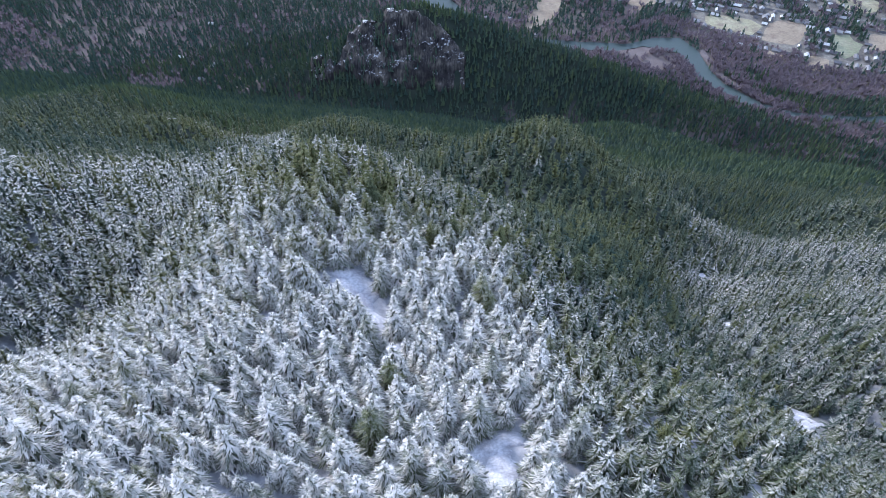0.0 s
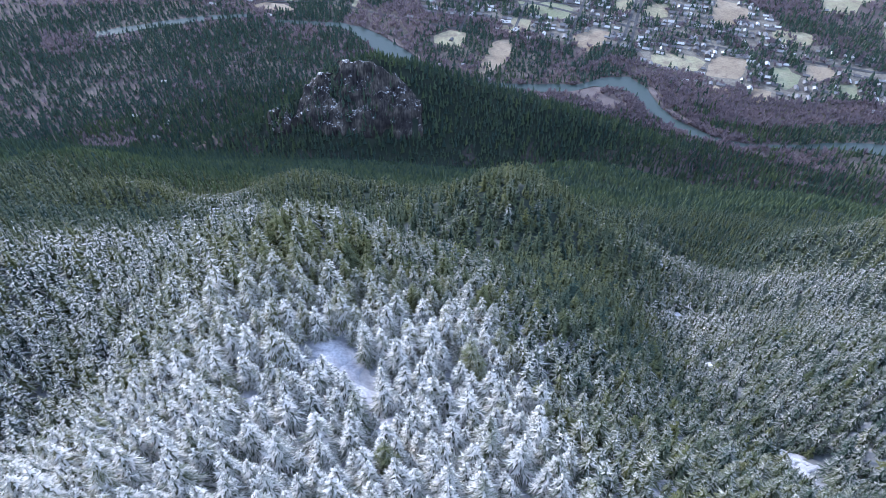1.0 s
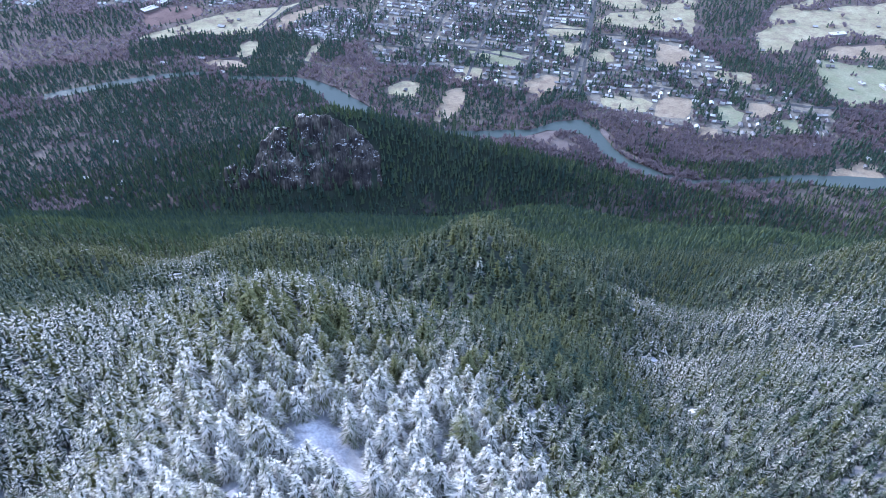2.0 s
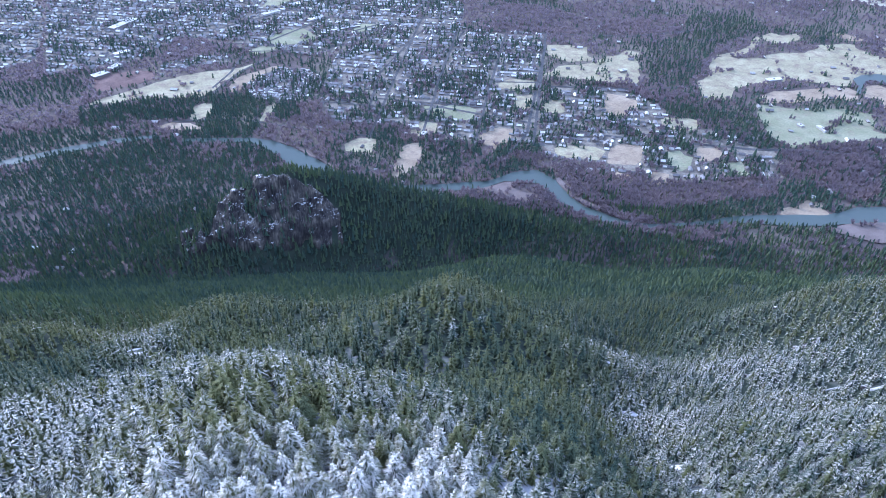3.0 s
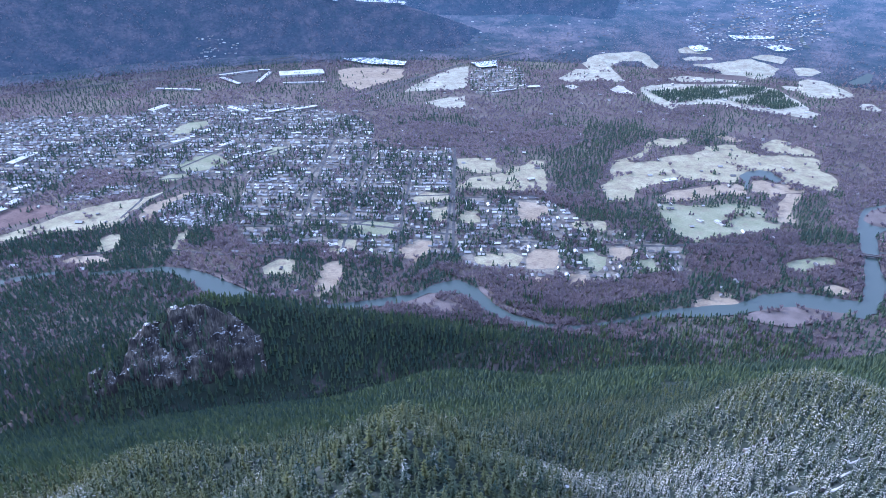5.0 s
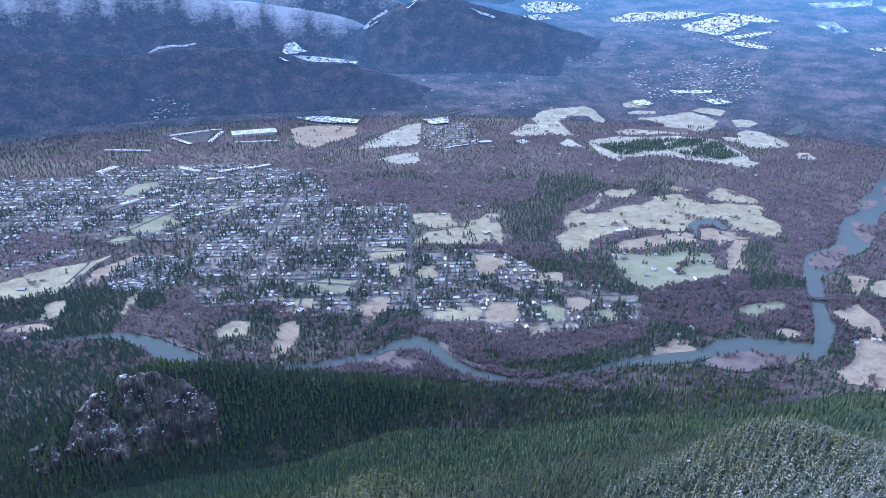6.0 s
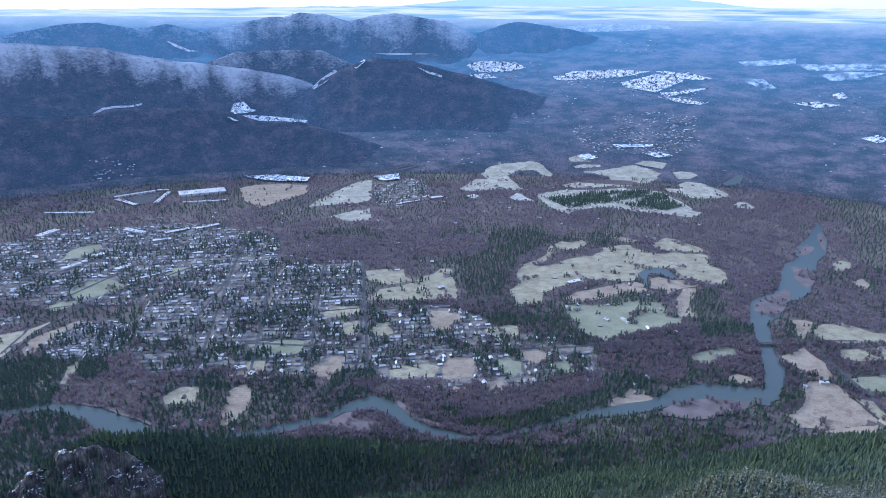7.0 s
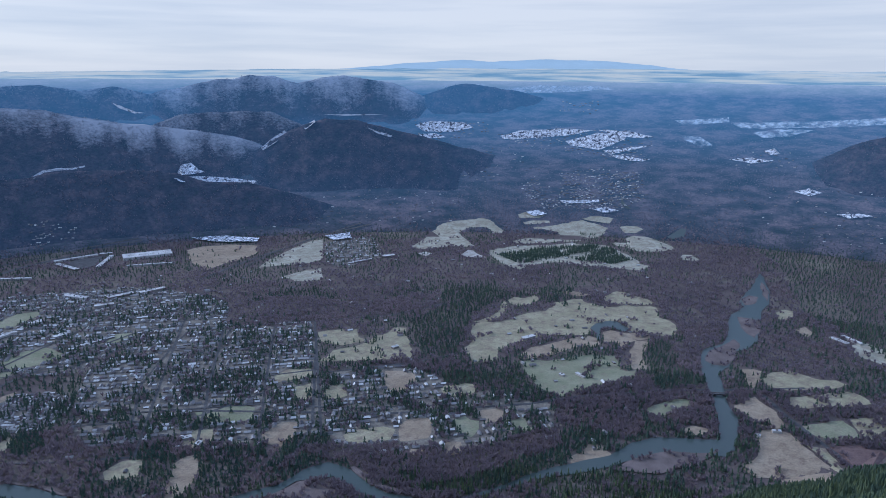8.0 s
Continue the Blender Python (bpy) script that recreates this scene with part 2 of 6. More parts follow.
def ground_sheet():
    ang = np.radians(np.concatenate([np.arange(-80, -60, 4), np.arange(-60, -44, 2), np.arange(-44, 74, 0.75), np.arange(74, 90, 2), np.arange(90, 280, 6)]))
    rad = np.concatenate([np.arange(0.0, 60, 12), np.geomspace(60, 1300, 160), np.arange(1320, 1500, 30), np.geomspace(1500, 3520, 26)])
    A, R = np.meshgrid(ang, rad)
    x, y = np.sin(A) * R, np.cos(A) * R
    v = np.stack([x, y, height(x, y)], -1).reshape(-1, 3)
    na, nr = len(ang), len(rad)
    j, i = np.meshgrid(np.arange(na), np.arange(nr - 1))
    k = (j + 1) % na
    f = np.stack([i * na + j, i * na + k, (i + 1) * na + k, (i + 1) * na + j], -1).reshape(-1, 4)
    ob = new("ground", build("ground", v, f[:, ::-1], GROUND, True))
    return tagged(ob, "snow-dusted mountainside falling to a flat brown winter valley", "ground", kind="structure")


ground_sheet()


# ---- trees ----
rng = np.random.default_rng(7)


def fingered(whorls, spokes, fingers=4, tall=10.0, seed=0, thin=0.07, shade=0.2):
    """A conifer's crown: drooping green boughs, each carrying narrow finger-like sprays that hold the snow."""
    r = np.random.default_rng(seed)
    v, f, w = [], [], []

    def spray(a0, r0, z0, a1, r1, z1, half, inner, outer):
        """A long narrow blade from the stem outwards, pointed at its tip."""
        p0 = np.array((math.cos(a0) * r0, math.sin(a0) * r0, z0))
        p1 = np.array((math.cos(a1) * r1, math.sin(a1) * r1, z1))
        along = p1 - p0
        side = np.array((-along[1], along[0], 0.0))
        side = side / (np.hypot(*side[:2]) + 1e-6) * half
        side[2] = half * r.uniform(-0.6, 0.6)
        b = len(v)
        v.extend([tuple(p1), tuple(p0 + side), tuple(p0 - side)])
        w.extend([outer, inner, inner])
        f.append((b, b + 1, b + 2) if np.cross(p0 + side - p1, p0 - side - p1)[2] > 0 else (b, b + 2, b + 1))

    lean = r.uniform(-0.03, 0.03, 2)
    for k in range(whorls):
        u = (k + 0.4) / whorls
        z = tall * (0.10 + 0.88 * u)
        reach = tall * 0.29 * (1 - u) ** 0.8 + 0.035 * tall
        n = max(4, int(round(spokes * (1 - 0.42 * u))))
        turn = r.uniform(0, 6.28)
        for s in range(n):
            a = turn + 6.283 * (s + r.uniform(-0.3, 0.3)) / n
            d = reach * r.uniform(0.65, 1.2)
            drop = d * r.uniform(0.12, 0.48)
            zz = z + r.uniform(-0.4, 0.4) * tall / whorls
            lad = r.uniform(0.3, 1.35)
            half = thin * tall * 0.25 * r.uniform(0.7, 1.3)
            # the green bough below, then its snow-bearing fingers
            spray(a, d * 0.15, zz - 0.06 * tall / whorls, a + r.uniform(-0.1, 0.1), d * 1.02, zz - drop * 1.15, shade * d, 0.03, 0.16)
            for g in range(fingers):
                way = 0.0 if g == 0 else (1 if g % 2 else -1) * r.uniform(0.2, 0.55)
                st = 0.2 if g == 0 else 0.34 + 0.13 * (g // 2)
                out = 1.0 if g == 0 else min(1.05, st + r.uniform(0.34, 0.55))
                up = 0.05 * tall / whorls
                spray(a + way * 0.1, d * st, zz - drop * st * 0.8 + up, a + way, d * out, zz - drop * out * r.uniform(0.8, 1.15) + up, half * (1.0 if g == 0 else 0.85), 0.6 * lad, lad)
    b, n = len(v), 5
    v.append((0, 0, tall * 0.88))
    w.append(0.1)
    for s in range(n):
        a = 6.283 * s / n
        v.append((math.cos(a) * tall * 0.12, math.sin(a) * tall * 0.12, tall * 0.06))
        w.append(0.0)
        f.append((b, b + 1 + s, b + 1 + (s + 1) % n))
    b = len(v)
    v += [(0, 0, tall * 1.04), (0.022 * tall, 0, tall * 0.9), (-0.011 * tall, 0.018 * tall, tall * 0.9), (-0.011 * tall, -0.018 * tall, tall * 0.9)]
    w += [1.0, 0.5, 0.5, 0.5]
    f += [(b, b + 1, b + 2), (b, b + 2, b + 3), (b, b + 3, b + 1)]
    v = np.array(v, float)
    v[:, :2] += lean * v[:, 2:3]
    return v, np.array(f), np.array(w)


def star_fir(tall=10.0, seed=0, tiers=3, spokes=3, slim=1.0):
    """A far conifer: a slender spire of ragged tiers."""
    r = np.random.default_rng(seed)
    v, f, w = [], [], []
    for k in range(tiers):
        t0 = k / tiers
        z0, z1 = tall * (0.08 + 0.74 * t0), tall * min(1.02, 0.52 + 0.74 * t0)
        reach = tall * slim * (0.215 - 0.16 * t0)
        b, n = len(v), spokes * 2
        v.append((r.uniform(-0.01, 0.01) * tall, r.uniform(-0.01, 0.01) * tall, z1))
        w.append(0.6)
        turn = r.uniform(0, 6.28)
        for s in range(n):
            a = turn + 6.283 * (s + r.uniform(-0.2, 0.2)) / n
            d = reach * (r.uniform(0.85, 1.25) if s % 2 else r.uniform(0.4, 0.6))
            v.append((math.cos(a) * d, math.sin(a) * d, z0 + (r.uniform(-0.03, 0.03) * tall if s % 2 else 0.10 * tall)))
            w.append(0.8 if s % 2 else 0.2)
            f.append((b, b + 1 + s, b + 1 + (s + 1) % n))
    return np.array(v, float), np.array(f), np.array(w)


def bare_tree(tall=9.0, seed=0, n=9, thick=1.0):
    """A leafless broadleaf tree seen from afar: a fan of twiggy limbs."""
    r = np.random.default_rng(seed)
    v, f, w = [], [], []
    for s in range(n):
        a = 6.283 * (s + r.uniform(-0.3, 0.3)) / n
        d, z = tall * r.uniform(0.28, 0.52), tall * r.uniform(0.55, 1.0)
        c, q, h = math.cos(a), math.sin(a), tall * thick * r.uniform(0.13, 0.22)
        b = len(v)
        v += [(0, 0, tall * 0.1), (c * d * 0.7 - q * h, q * d * 0.7 + c * h, z * 0.7), (c * d, q * d, z), (c * d * 0.7 + q * h, q * d * 0.7 - c * h, z * 0.7)]
        w += [0, 0, 0, 0]
        f += [(b, b + 1, b + 2), (b, b + 2, b + 3)]
    return np.array(v, float), np.array(f), np.array(w)


def scatter(xmin, xmax, ymin, ymax, step, keep, jitter=0.42, seed=1):
    """Spots on a jittered grid, thinned by keep(x, y, z), which gives the odds."""
    r = np.random.default_rng(seed)
    gx, gy = np.meshgrid(np.arange(xmin, xmax, step), np.arange(ymin, ymax, step))
    gx = gx + (np.arange(gx.shape[0])[:, None] % 2) * step / 2
    x = (gx + r.uniform(-jitter, jitter, gx.shape) * step).ravel()
    y = (gy + r.uniform(-jitter, jitter, gy.shape) * step).ravel()
    z = height(x, y)
    ok = r.uniform(0, 1, len(x)) < keep(x, y, z)
    return x[ok], y[ok], z[ok]


def forest(name, kinds, spots, size, mat, cover, tint, seed=3, lean=0.0):
    """One joined stand of trees: kinds are tree shapes 10 m high; cover and tint are given tree by tree."""
    r = np.random.default_rng(seed)
    x, y, z = spots
    pick = r.integers(0, len(kinds), len(x))
    V, F, S, T, at = [], [], [], [], 0
    for k, (kv, kf, kw) in enumerate(kinds):
        m = pick == k
        n = int(m.sum())
        if not n:
            continue
        a = r.uniform(0, 6.283, n)
        c, s = np.cos(a)[:, None], np.sin(a)[:, None]
        g = (size[m] / 10)[:, None]
        wide = g * r.uniform(0.85, 1.2, n)[:, None]
        px = x[m][:, None] + (kv[None, :, 0] * c - kv[None, :, 1] * s) * wide
        py = y[m][:, None] + (kv[None, :, 0] * s + kv[None, :, 1] * c) * wide
        pz = z[m][:, None] + kv[None, :, 2] * g - 0.3
        V.append(np.stack([px, py, pz], -1).reshape(-1, 3))
        F.append((kf[None] + (at + np.arange(n) * len(kv))[:, None, None]).reshape(-1, kf.shape[1]))
        S.append((cover[m][:, None] * (0.12 + 0.95 * kw[None])).ravel())
        T.append(np.repeat(tint[m], len(kv)))
        at += n * len(kv)
    return new(name, build(name, np.concatenate(V), np.concatenate(F), mat, False, snow=np.concatenate(S), tint=np.concatenate(T)))


def blots(x, y, spots_):
    """The sum of soft round patches: x, y, radius, amount."""
    total = np.zeros_like(x)
    for px, py, rad, amount in spots_:
        total = total + amount * np.exp(-((x - px) ** 2 + (y - py) ** 2) / rad ** 2)
    return total


# where the trees carry more snow or less, and where they are yellower
SNOWY = [(146, 275, 13, 0.3), (131, 227, 13, 0.3), (127, 206, 13, 0.3), (119, 172, 13, 0.3), (112, 148, 13, 0.3), (-155, 440, 30, 0.55), (-165, 505, 26, 0.45), (85, 75, 55, -0.26), (-65, 60, 60, 0.18), (183, 347, 22, 0.35), (128, 214, 18, 0.3), (-12, 395, 12, 0.4), (-75, 75, 75, 0.42), (-95, 110, 50, 0.30), (-140, 170, 50, 0.20), (-15, 68, 48, 0.58), (-30, 140, 28, -0.30), (95, 205, 45, -0.30), (110, 255, 45, -0.22), (60, 170, 45, -0.16), (75, 112, 40, -0.08), (112, 150, 40, -0.06), (180, 160, 60, -0.02), (200, 320, 50, -0.08), (68, 312, 62, -0.46), (110, 330, 50, -0.24),
         (133, 222, 26, 0.40), (250, 255, 60, 0.22), (-117, 345, 28, 0.65), (-21, 352, 14, 0.75), (154, 298, 16, 0.35), (-100, 150, 70, 0.12), (-75, 250, 40, 0.06), (-30, 205, 35, 0.08), (-190, 300, 80, -0.15), (-70, 335, 45, -0.2), (330, 300, 40, -0.2), (70, 185, 45, -0.16), (60, 140, 35, -0.10), (32, 82, 28, -0.18)]
GULLIES = [(-100, 262, 15, 0.45), (-108, 300, 18, 0.5), (-118, 345, 22, 0.55), (-136, 406, 24, 0.65), (-150, 440, 22, 0.4), (-21, 352, 11, 0.6), (-14, 380, 10, 0.4), (-24, 325, 9, 0.35),
           (30, 372, 12, 0.3), (150, 310, 22, 0.3), (200, 262, 30, 0.25), (215, 240, 26, 0.25), (255, 262, 26, 0.2)]
# yellower trees; at (-310, 600) the yellow paints sunlight on a crest
YELLOW = [(-195, 420, 55, 0.4), (-75, 130, 45, 0.25), (-30, 140, 34, 0.4), (-70, 335, 50, 0.45), (-140, 470, 70, 0.45), (-310, 600, 90, 0.4), (68, 318, 50, 0.35), (20, 60, 60, 0.1), (150, 560, 120, 0.25), (340, 320, 60, 0.3)]
# snowy openings
BARE = [(-23, 112, 5.6, 1), (-20, 105, 5.0, 1), (-14, 98, 4.2, 1), (-10, 90, 3.0, 1), (-29, 103, 2.2, 1), (9, 58, 4.6, 1), (11, 51, 4.6, 1), (-33, 55, 2.2, 1), (-41, 97, 2.0, 1),
        (146, 275, 4.6, 1), (131, 227, 5.2, 1), (127, 206, 4.8, 1), (119, 172, 4.6, 1), (112, 148, 4.4, 1), (106, 103, 4.6, 1), (105, 95, 4.8, 1), (103, 88, 5.0, 1),
        (144, 286, 5, 1), (-20, 342, 4.5, 1), (-122, 342, 5.5, 1), (-126, 352, 4, 1),
        (259, 270, 4, 1), (268, 272, 4.5, 1), (279, 272, 4, 1), (241, 199, 5, 1), (253, 203, 4, 1), (264, 207, 4, 1), (270, 244, 4, 1), (232, 212, 4, 1)]


def snow_cover(x, y, z):
    """How much snow lies on the trees at a spot of the mountainside, 0 to 1."""
    c = 0.42 * np.clip((z - 470 + 90 * np.clip((x - 90) / 60, 0, 1)) / 110, 0, 1) + 0.20 * np.clip((z - 330) / 120, 0, 1) + 0.06 * np.clip((150 - y) / 60, 0, 1) + blots(x, y, SNOWY) * np.clip((z - 320) / 60, 0, 1)
    c = c * np.where(x < 20, 1.0, np.clip(1 - (x - 20) / 60, 0.72, 1)) * np.clip(1.15 - (y - 60) / 700, 0.7, 1.0)
    c = c + 0.12 * np.clip((z - 360) / 60, 0, 1) + 0.10 * np.clip((x - 60) / 40, 0, 1) * np.clip((z - 430) / 60, 0, 1) + 0.10 * np.clip((15 - x) / 30, 0, 1) * np.clip((150 - y) / 40, 0, 1)
    # little of it beyond the spur's crest, save in the gullies and on the neighbouring spur
    west = np.clip((0.25 * y + 84 - x) / 20, 0, 1)
    c = c * (1 - west * (1 - np.clip(1 - (y - 208 - 14 * rough_noise(x, y, 40, 2)) / 46, 0.46, 1)))
    c = c + blots(x, y, GULLIES)
    c = c - 0.22 * np.clip((y - 105) / 40, 0, 1) * np.clip((240 - y) / 30, 0, 1) * np.clip((110 - np.abs(x + 5)) / 40, 0, 1)
    return np.clip(c + 0.15 * rough_noise(x, y, 34, 3), 0, 1)


def tint_of(x, y, r):
    return np.clip(0.30 + blots(x, y, YELLOW) + 0.22 * rough_noise(x + 500, y, 70, 2) + r.normal(0, 0.22, len(x)), 0, 1)


def seen(x, y, pad=0.0):
    a = np.degrees(np.arctan2(x + 30, y + 30))
    r = np.hypot(x, y)
    return (a > np.where(r < 140, -60, -48) - pad) & (a < np.where(r < 140, 74, 71) + pad)


def inside(x, y, poly):
    """Which points lie within a closed outline."""
    p = np.asarray(poly, float)
    hit = np.zeros(len(x), bool)
    near = np.nonzero((x > p[:, 0].min()) & (x < p[:, 0].max()) & (y > p[:, 1].min()) & (y < p[:, 1].max()))[0]
    qx, qy = x[near], y[near]
    odd = np.zeros(len(near), bool)
    for (ax, ay), (bx, by) in zip(p, np.roll(p, -1, 0)):
        if ay != by:
            odd ^= ((ay > qy) != (by > qy)) & (qx < (bx - ax) * (qy - ay) / (by - ay) + ax)
    hit[near] = odd
    return hit


NEAR = [fingered(12, 9, 5, seed=k, thin=0.064, shade=0.19) for k in range(8)]
CLOSE = [fingered(7, 8, 2, seed=10 + k, thin=0.080, shade=0.24) for k in range(8)]
MIDDLE = [fingered(5, 6, 2, seed=20 + k, thin=0.095, shade=0.26) for k in range(8)]
FAR = [star_fir(seed=40 + k, tiers=3, spokes=2) for k in range(6)]
SLOPE = [fingered(3, 5, 1, seed=80 + k, thin=0.14, shade=0.34) for k in range(8)]
FARTHER = [star_fir(seed=50 + k, tiers=2, spokes=3, slim=1.15) for k in range(5)]
THIN_TWIGS = [bare_tree(10.0, seed=70 + k, n=7) for k in range(6)]
TWIGGY = [bare_tree(10.0, seed=60 + k, n=10, thick=0.65) for k in range(6)]

# the near stand: single trees along the crest, the rest joined; the flank facing right carries smaller, closer trees
def flank(x, y):
    return x > 21 + 0.05 * (130 - y) + 7 * rough_noise(x, y, 30, 2)


big = scatter(-190, 60, 22, 218, 3.95, lambda x, y, z: seen(x, y) * (blots(x, y, BARE) < 0.40) * ~flank(x, y), seed=1)
small = scatter(0, 215, 22, 218, 3.3, lambda x, y, z: seen(x, y) * (blots(x, y, BARE) < 0.40) * flank(x, y), seed=6)
x, y, z = (np.concatenate(p_) for p_ in zip(big, small))
near_rank = np.argsort(np.hypot(x + 8, y - 72) + 500 * flank(x, y))
single = np.zeros(len(x), bool)
single[near_rank[:300]] = True
n = len(x)
size = np.where(rng.uniform(0, 1, n) < 0.14, rng.uniform(4, 7, n), rng.uniform(8, 14.5, n)) * np.where(flank(x, y), 0.82, 1.0)
green = rng.uniform(0, 1, n) < np.where(flank(x, y), 0.06, 0.22 + blots(x, y, [(-30, 142, 32, 0.40), (-60, 128, 40, 0.25), (-80, 120, 45, 0.15), (-8, 120, 20, 0.2), (30, 75, 30, 0.12)]))
load = np.clip(snow_cover(x, y, z) + rng.normal(0, 0.12, n) - 0.34 * green, 0.05, 1.0) * (1 + 0.24 * np.clip((30 - x) / 30, 0, 1) * np.clip((150 - y) / 40, 0, 1))
tint = np.clip(tint_of(x, y, rng) + 0.45 * green, 0, 1)
inner = (np.hypot(x, (y - 62) * 1.05) < 92) & ~single & ~flank(x, y)
outer_ = ~inner & ~single & (np.hypot(x, y) < 205)
rim_ = ~inner & ~single & ~outer_
tagged(forest("snowy_forest", NEAR, (x[inner], y[inner], z[inner]), size[inner], NEEDLES, load[inner], tint[inner]),
       "dense stand of snow-laden green conifers on a mountain spur", "forest", kind="stuff")
tagged(forest("spur_side_forest", CLOSE, (x[outer_], y[outer_], z[outer_]), size[outer_], NEEDLES, load[outer_], tint[outer_]),
       "snow-dusted conifers down the sides of the spur", "forest", kind="stuff")
tagged(forest("spur_rim_forest", MIDDLE, (x[rim_], y[rim_], z[rim_]), size[rim_], NEEDLES, load[rim_], tint[rim_]),
       "snow-dusted conifers along the rim of the spur", "forest", kind="stuff")


def trunk_mesh(tall):
    k = np.arange(6) * 6.283 / 6
    rows = [(0.26, -0.8), (0.17, 0.8), (0.10, tall * 0.5), (0.03, tall * 0.97)]
    v = np.concatenate([np.stack([np.cos(k) * r_, np.sin(k) * r_, np.full(6, h)], 1) for r_, h in rows])
    f = [(6 * i + j, 6 * i + (j + 1) % 6, 6 * i + 6 + (j + 1) % 6, 6 * i + 6 + j) for i in range(3) for j in range(6)]
    return build("trunk", v, f, BARK, True)


def single_conifers(xs, ys, zs, sizes, loads, tints):
    """Trees that stand apart as things: a set of crowns, shared among them by how much snow they carry."""
    kinds = {}
    stem = trunk_mesh(10.0)
    words = ("green conifer with a light dusting of snow", "conifer with snow along its drooping boughs", "conifer heavily laden with fresh white snow")
    r = np.random.default_rng(5)
    for k in range(len(xs)):
        heavy = int(np.clip((loads[k] - 0.28) / 0.27, 0, 2))
        key = (heavy, k % 8)
        if key not in kinds:
            v, f, w = NEAR[k % 8]
            root = new("conifer")
            tagged(root, words[heavy], "conifer", "conifers on the spur")
            crown = build("crown", v, f, NEEDLES, False, snow=(0.34, 0.70, 1.12)[heavy] * (0.12 + 0.95 * w), tint=np.full(len(v), (0.75, 0.42, 0.3)[heavy] + 0.06 * (k % 3)))
            part("crown", crown, root)
            part("trunk", stem, root)
            kinds[key] = root
            made = root
        else:
            made = copy_thing(kinds[key], Matrix())
        g = sizes[k] / 10
        made.matrix_basis = Matrix.LocRotScale((xs[k], ys[k], zs[k] - 0.3), Euler((0, 0, r.uniform(0, 6.28))), (g * r.uniform(0.9, 1.15),) * 2 + (g,))


single_conifers(x[single], y[single], z[single], size[single], load[single], tint[single])

fade = lambda x, y: np.clip((600 - y + 60 * rough_noise(x, y, 90, 3)) / 120, 0, 1)
stands = [scatter(-430, 230, 205, 640, 5.2, lambda x, y, z: seen(x, y) * fade(x, y) * (blots(x, y, BARE) < 0.40) * ((y > 215) | (x < -185)) * (x < 0.25 * y + 78), seed=2),
          scatter(80, 560, 205, 640, 4.4, lambda x, y, z: seen(x, y) * fade(x, y) * (blots(x, y, BARE) < 0.40) * ((y > 215) | (x > 210)) * (x >= 0.25 * y + 78), seed=4)]
x, y, z = (np.concatenate(p_) for p_ in zip(*stands))
n = len(x)
size = rng.uniform(7, 13.5, n) * np.where(x < 0.25 * y + 78, 1.0, 0.82)
load, tint = np.clip(0.9 * snow_cover(x, y, z) + rng.normal(0, 0.14, n), 0, 1), tint_of(x, y, rng)
for name_, kinds_, m_, label_ in (("hillside_forest", MIDDLE, np.hypot(x, y) < 350, "conifer forest on the spurs, dusted with snow in its gullies"),
                                  ("lower_hillside_forest", SLOPE, np.hypot(x, y) >= 350, "green conifer forest on the lower spurs with snow in its gullies")):
    tagged(forest(name_, kinds_, (x[m_], y[m_], z[m_]), size[m_], NEEDLES, load[m_], tint[m_]), label_, "forest", kind="stuff")
x, y, z = scatter(200, 420, 60, 210, 4.1, lambda x, y, z: seen(x, y) * (blots(x, y, BARE) < 0.40) * (x > 214), seed=9)
n = len(x)
tagged(forest("side_spur_forest", MIDDLE, (x, y, z), rng.uniform(5, 9.5, n), NEEDLES, np.clip(snow_cover(x, y, z) + rng.normal(0, 0.14, n), 0, 1), tint_of(x, y, rng)),
       "snowy conifer forest on the neighbouring spur", "forest", kind="stuff")

x, y, z = scatter(-400, 400, -300, 26, 7.0, lambda x, y, z: np.where(y > -70, 1.0, 0.35) * (z > 0) * ((y < 22) | (np.abs(x) > 190)), seed=15)
n = len(x)
tagged(forest("backslope_forest", FARTHER, (x, y, z), rng.uniform(7, 13.5, n), NEEDLES, np.clip(snow_cover(x, y, z), 0, 1), tint_of(x, y, rng)),
       "snowy conifer forest higher on the mountain", "forest", kind="stuff")


def snow_drift(cx, cy, rad, seed):
    """Trodden, wind-blown snow in an opening between the trees."""
    a = np.linspace(0, 6.283, 25)[:-1]
    rows = np.concatenate([[0.02], np.linspace(0, 1, 7)[1:]])
    edge = rad * (1 + 0.8 * rough_noise(np.cos(a) * 3 + seed, np.sin(a) * 3, 1.6, 2))
    v = []
    run = seed * 1.3 if cy < 130 else (-0.3 if cx > 200 else 0.25)
    for t_ in rows:
        du, dv = np.cos(a) * edge * t_ * (2.0 if cx > 200 else 1.35), np.sin(a) * edge * t_ * (0.32 if cx > 200 else 0.65)
        px, py = cx + du * math.cos(run) - dv * math.sin(run), cy + du * math.sin(run) + dv * math.cos(run)
        pz = height(px, py) + 0.8 * (1 - t_ ** 3) - 0.12 + 0.16 * rough_noise(px, py, 3.0, 3)
        v += list(zip(px, py, pz))
    f = []
    for i in range(len(rows) - 1):
        for j in range(24):
            f.append((i * 24 + j, (i + 1) * 24 + j, (i + 1) * 24 + (j + 1) % 24, i * 24 + (j + 1) % 24))
    me = build("snow_drift", v, f, SNOW, True)
    return tagged(new("snow_drift", me), "smooth wind-blown snow in a forest opening", "snow", kind="structure")


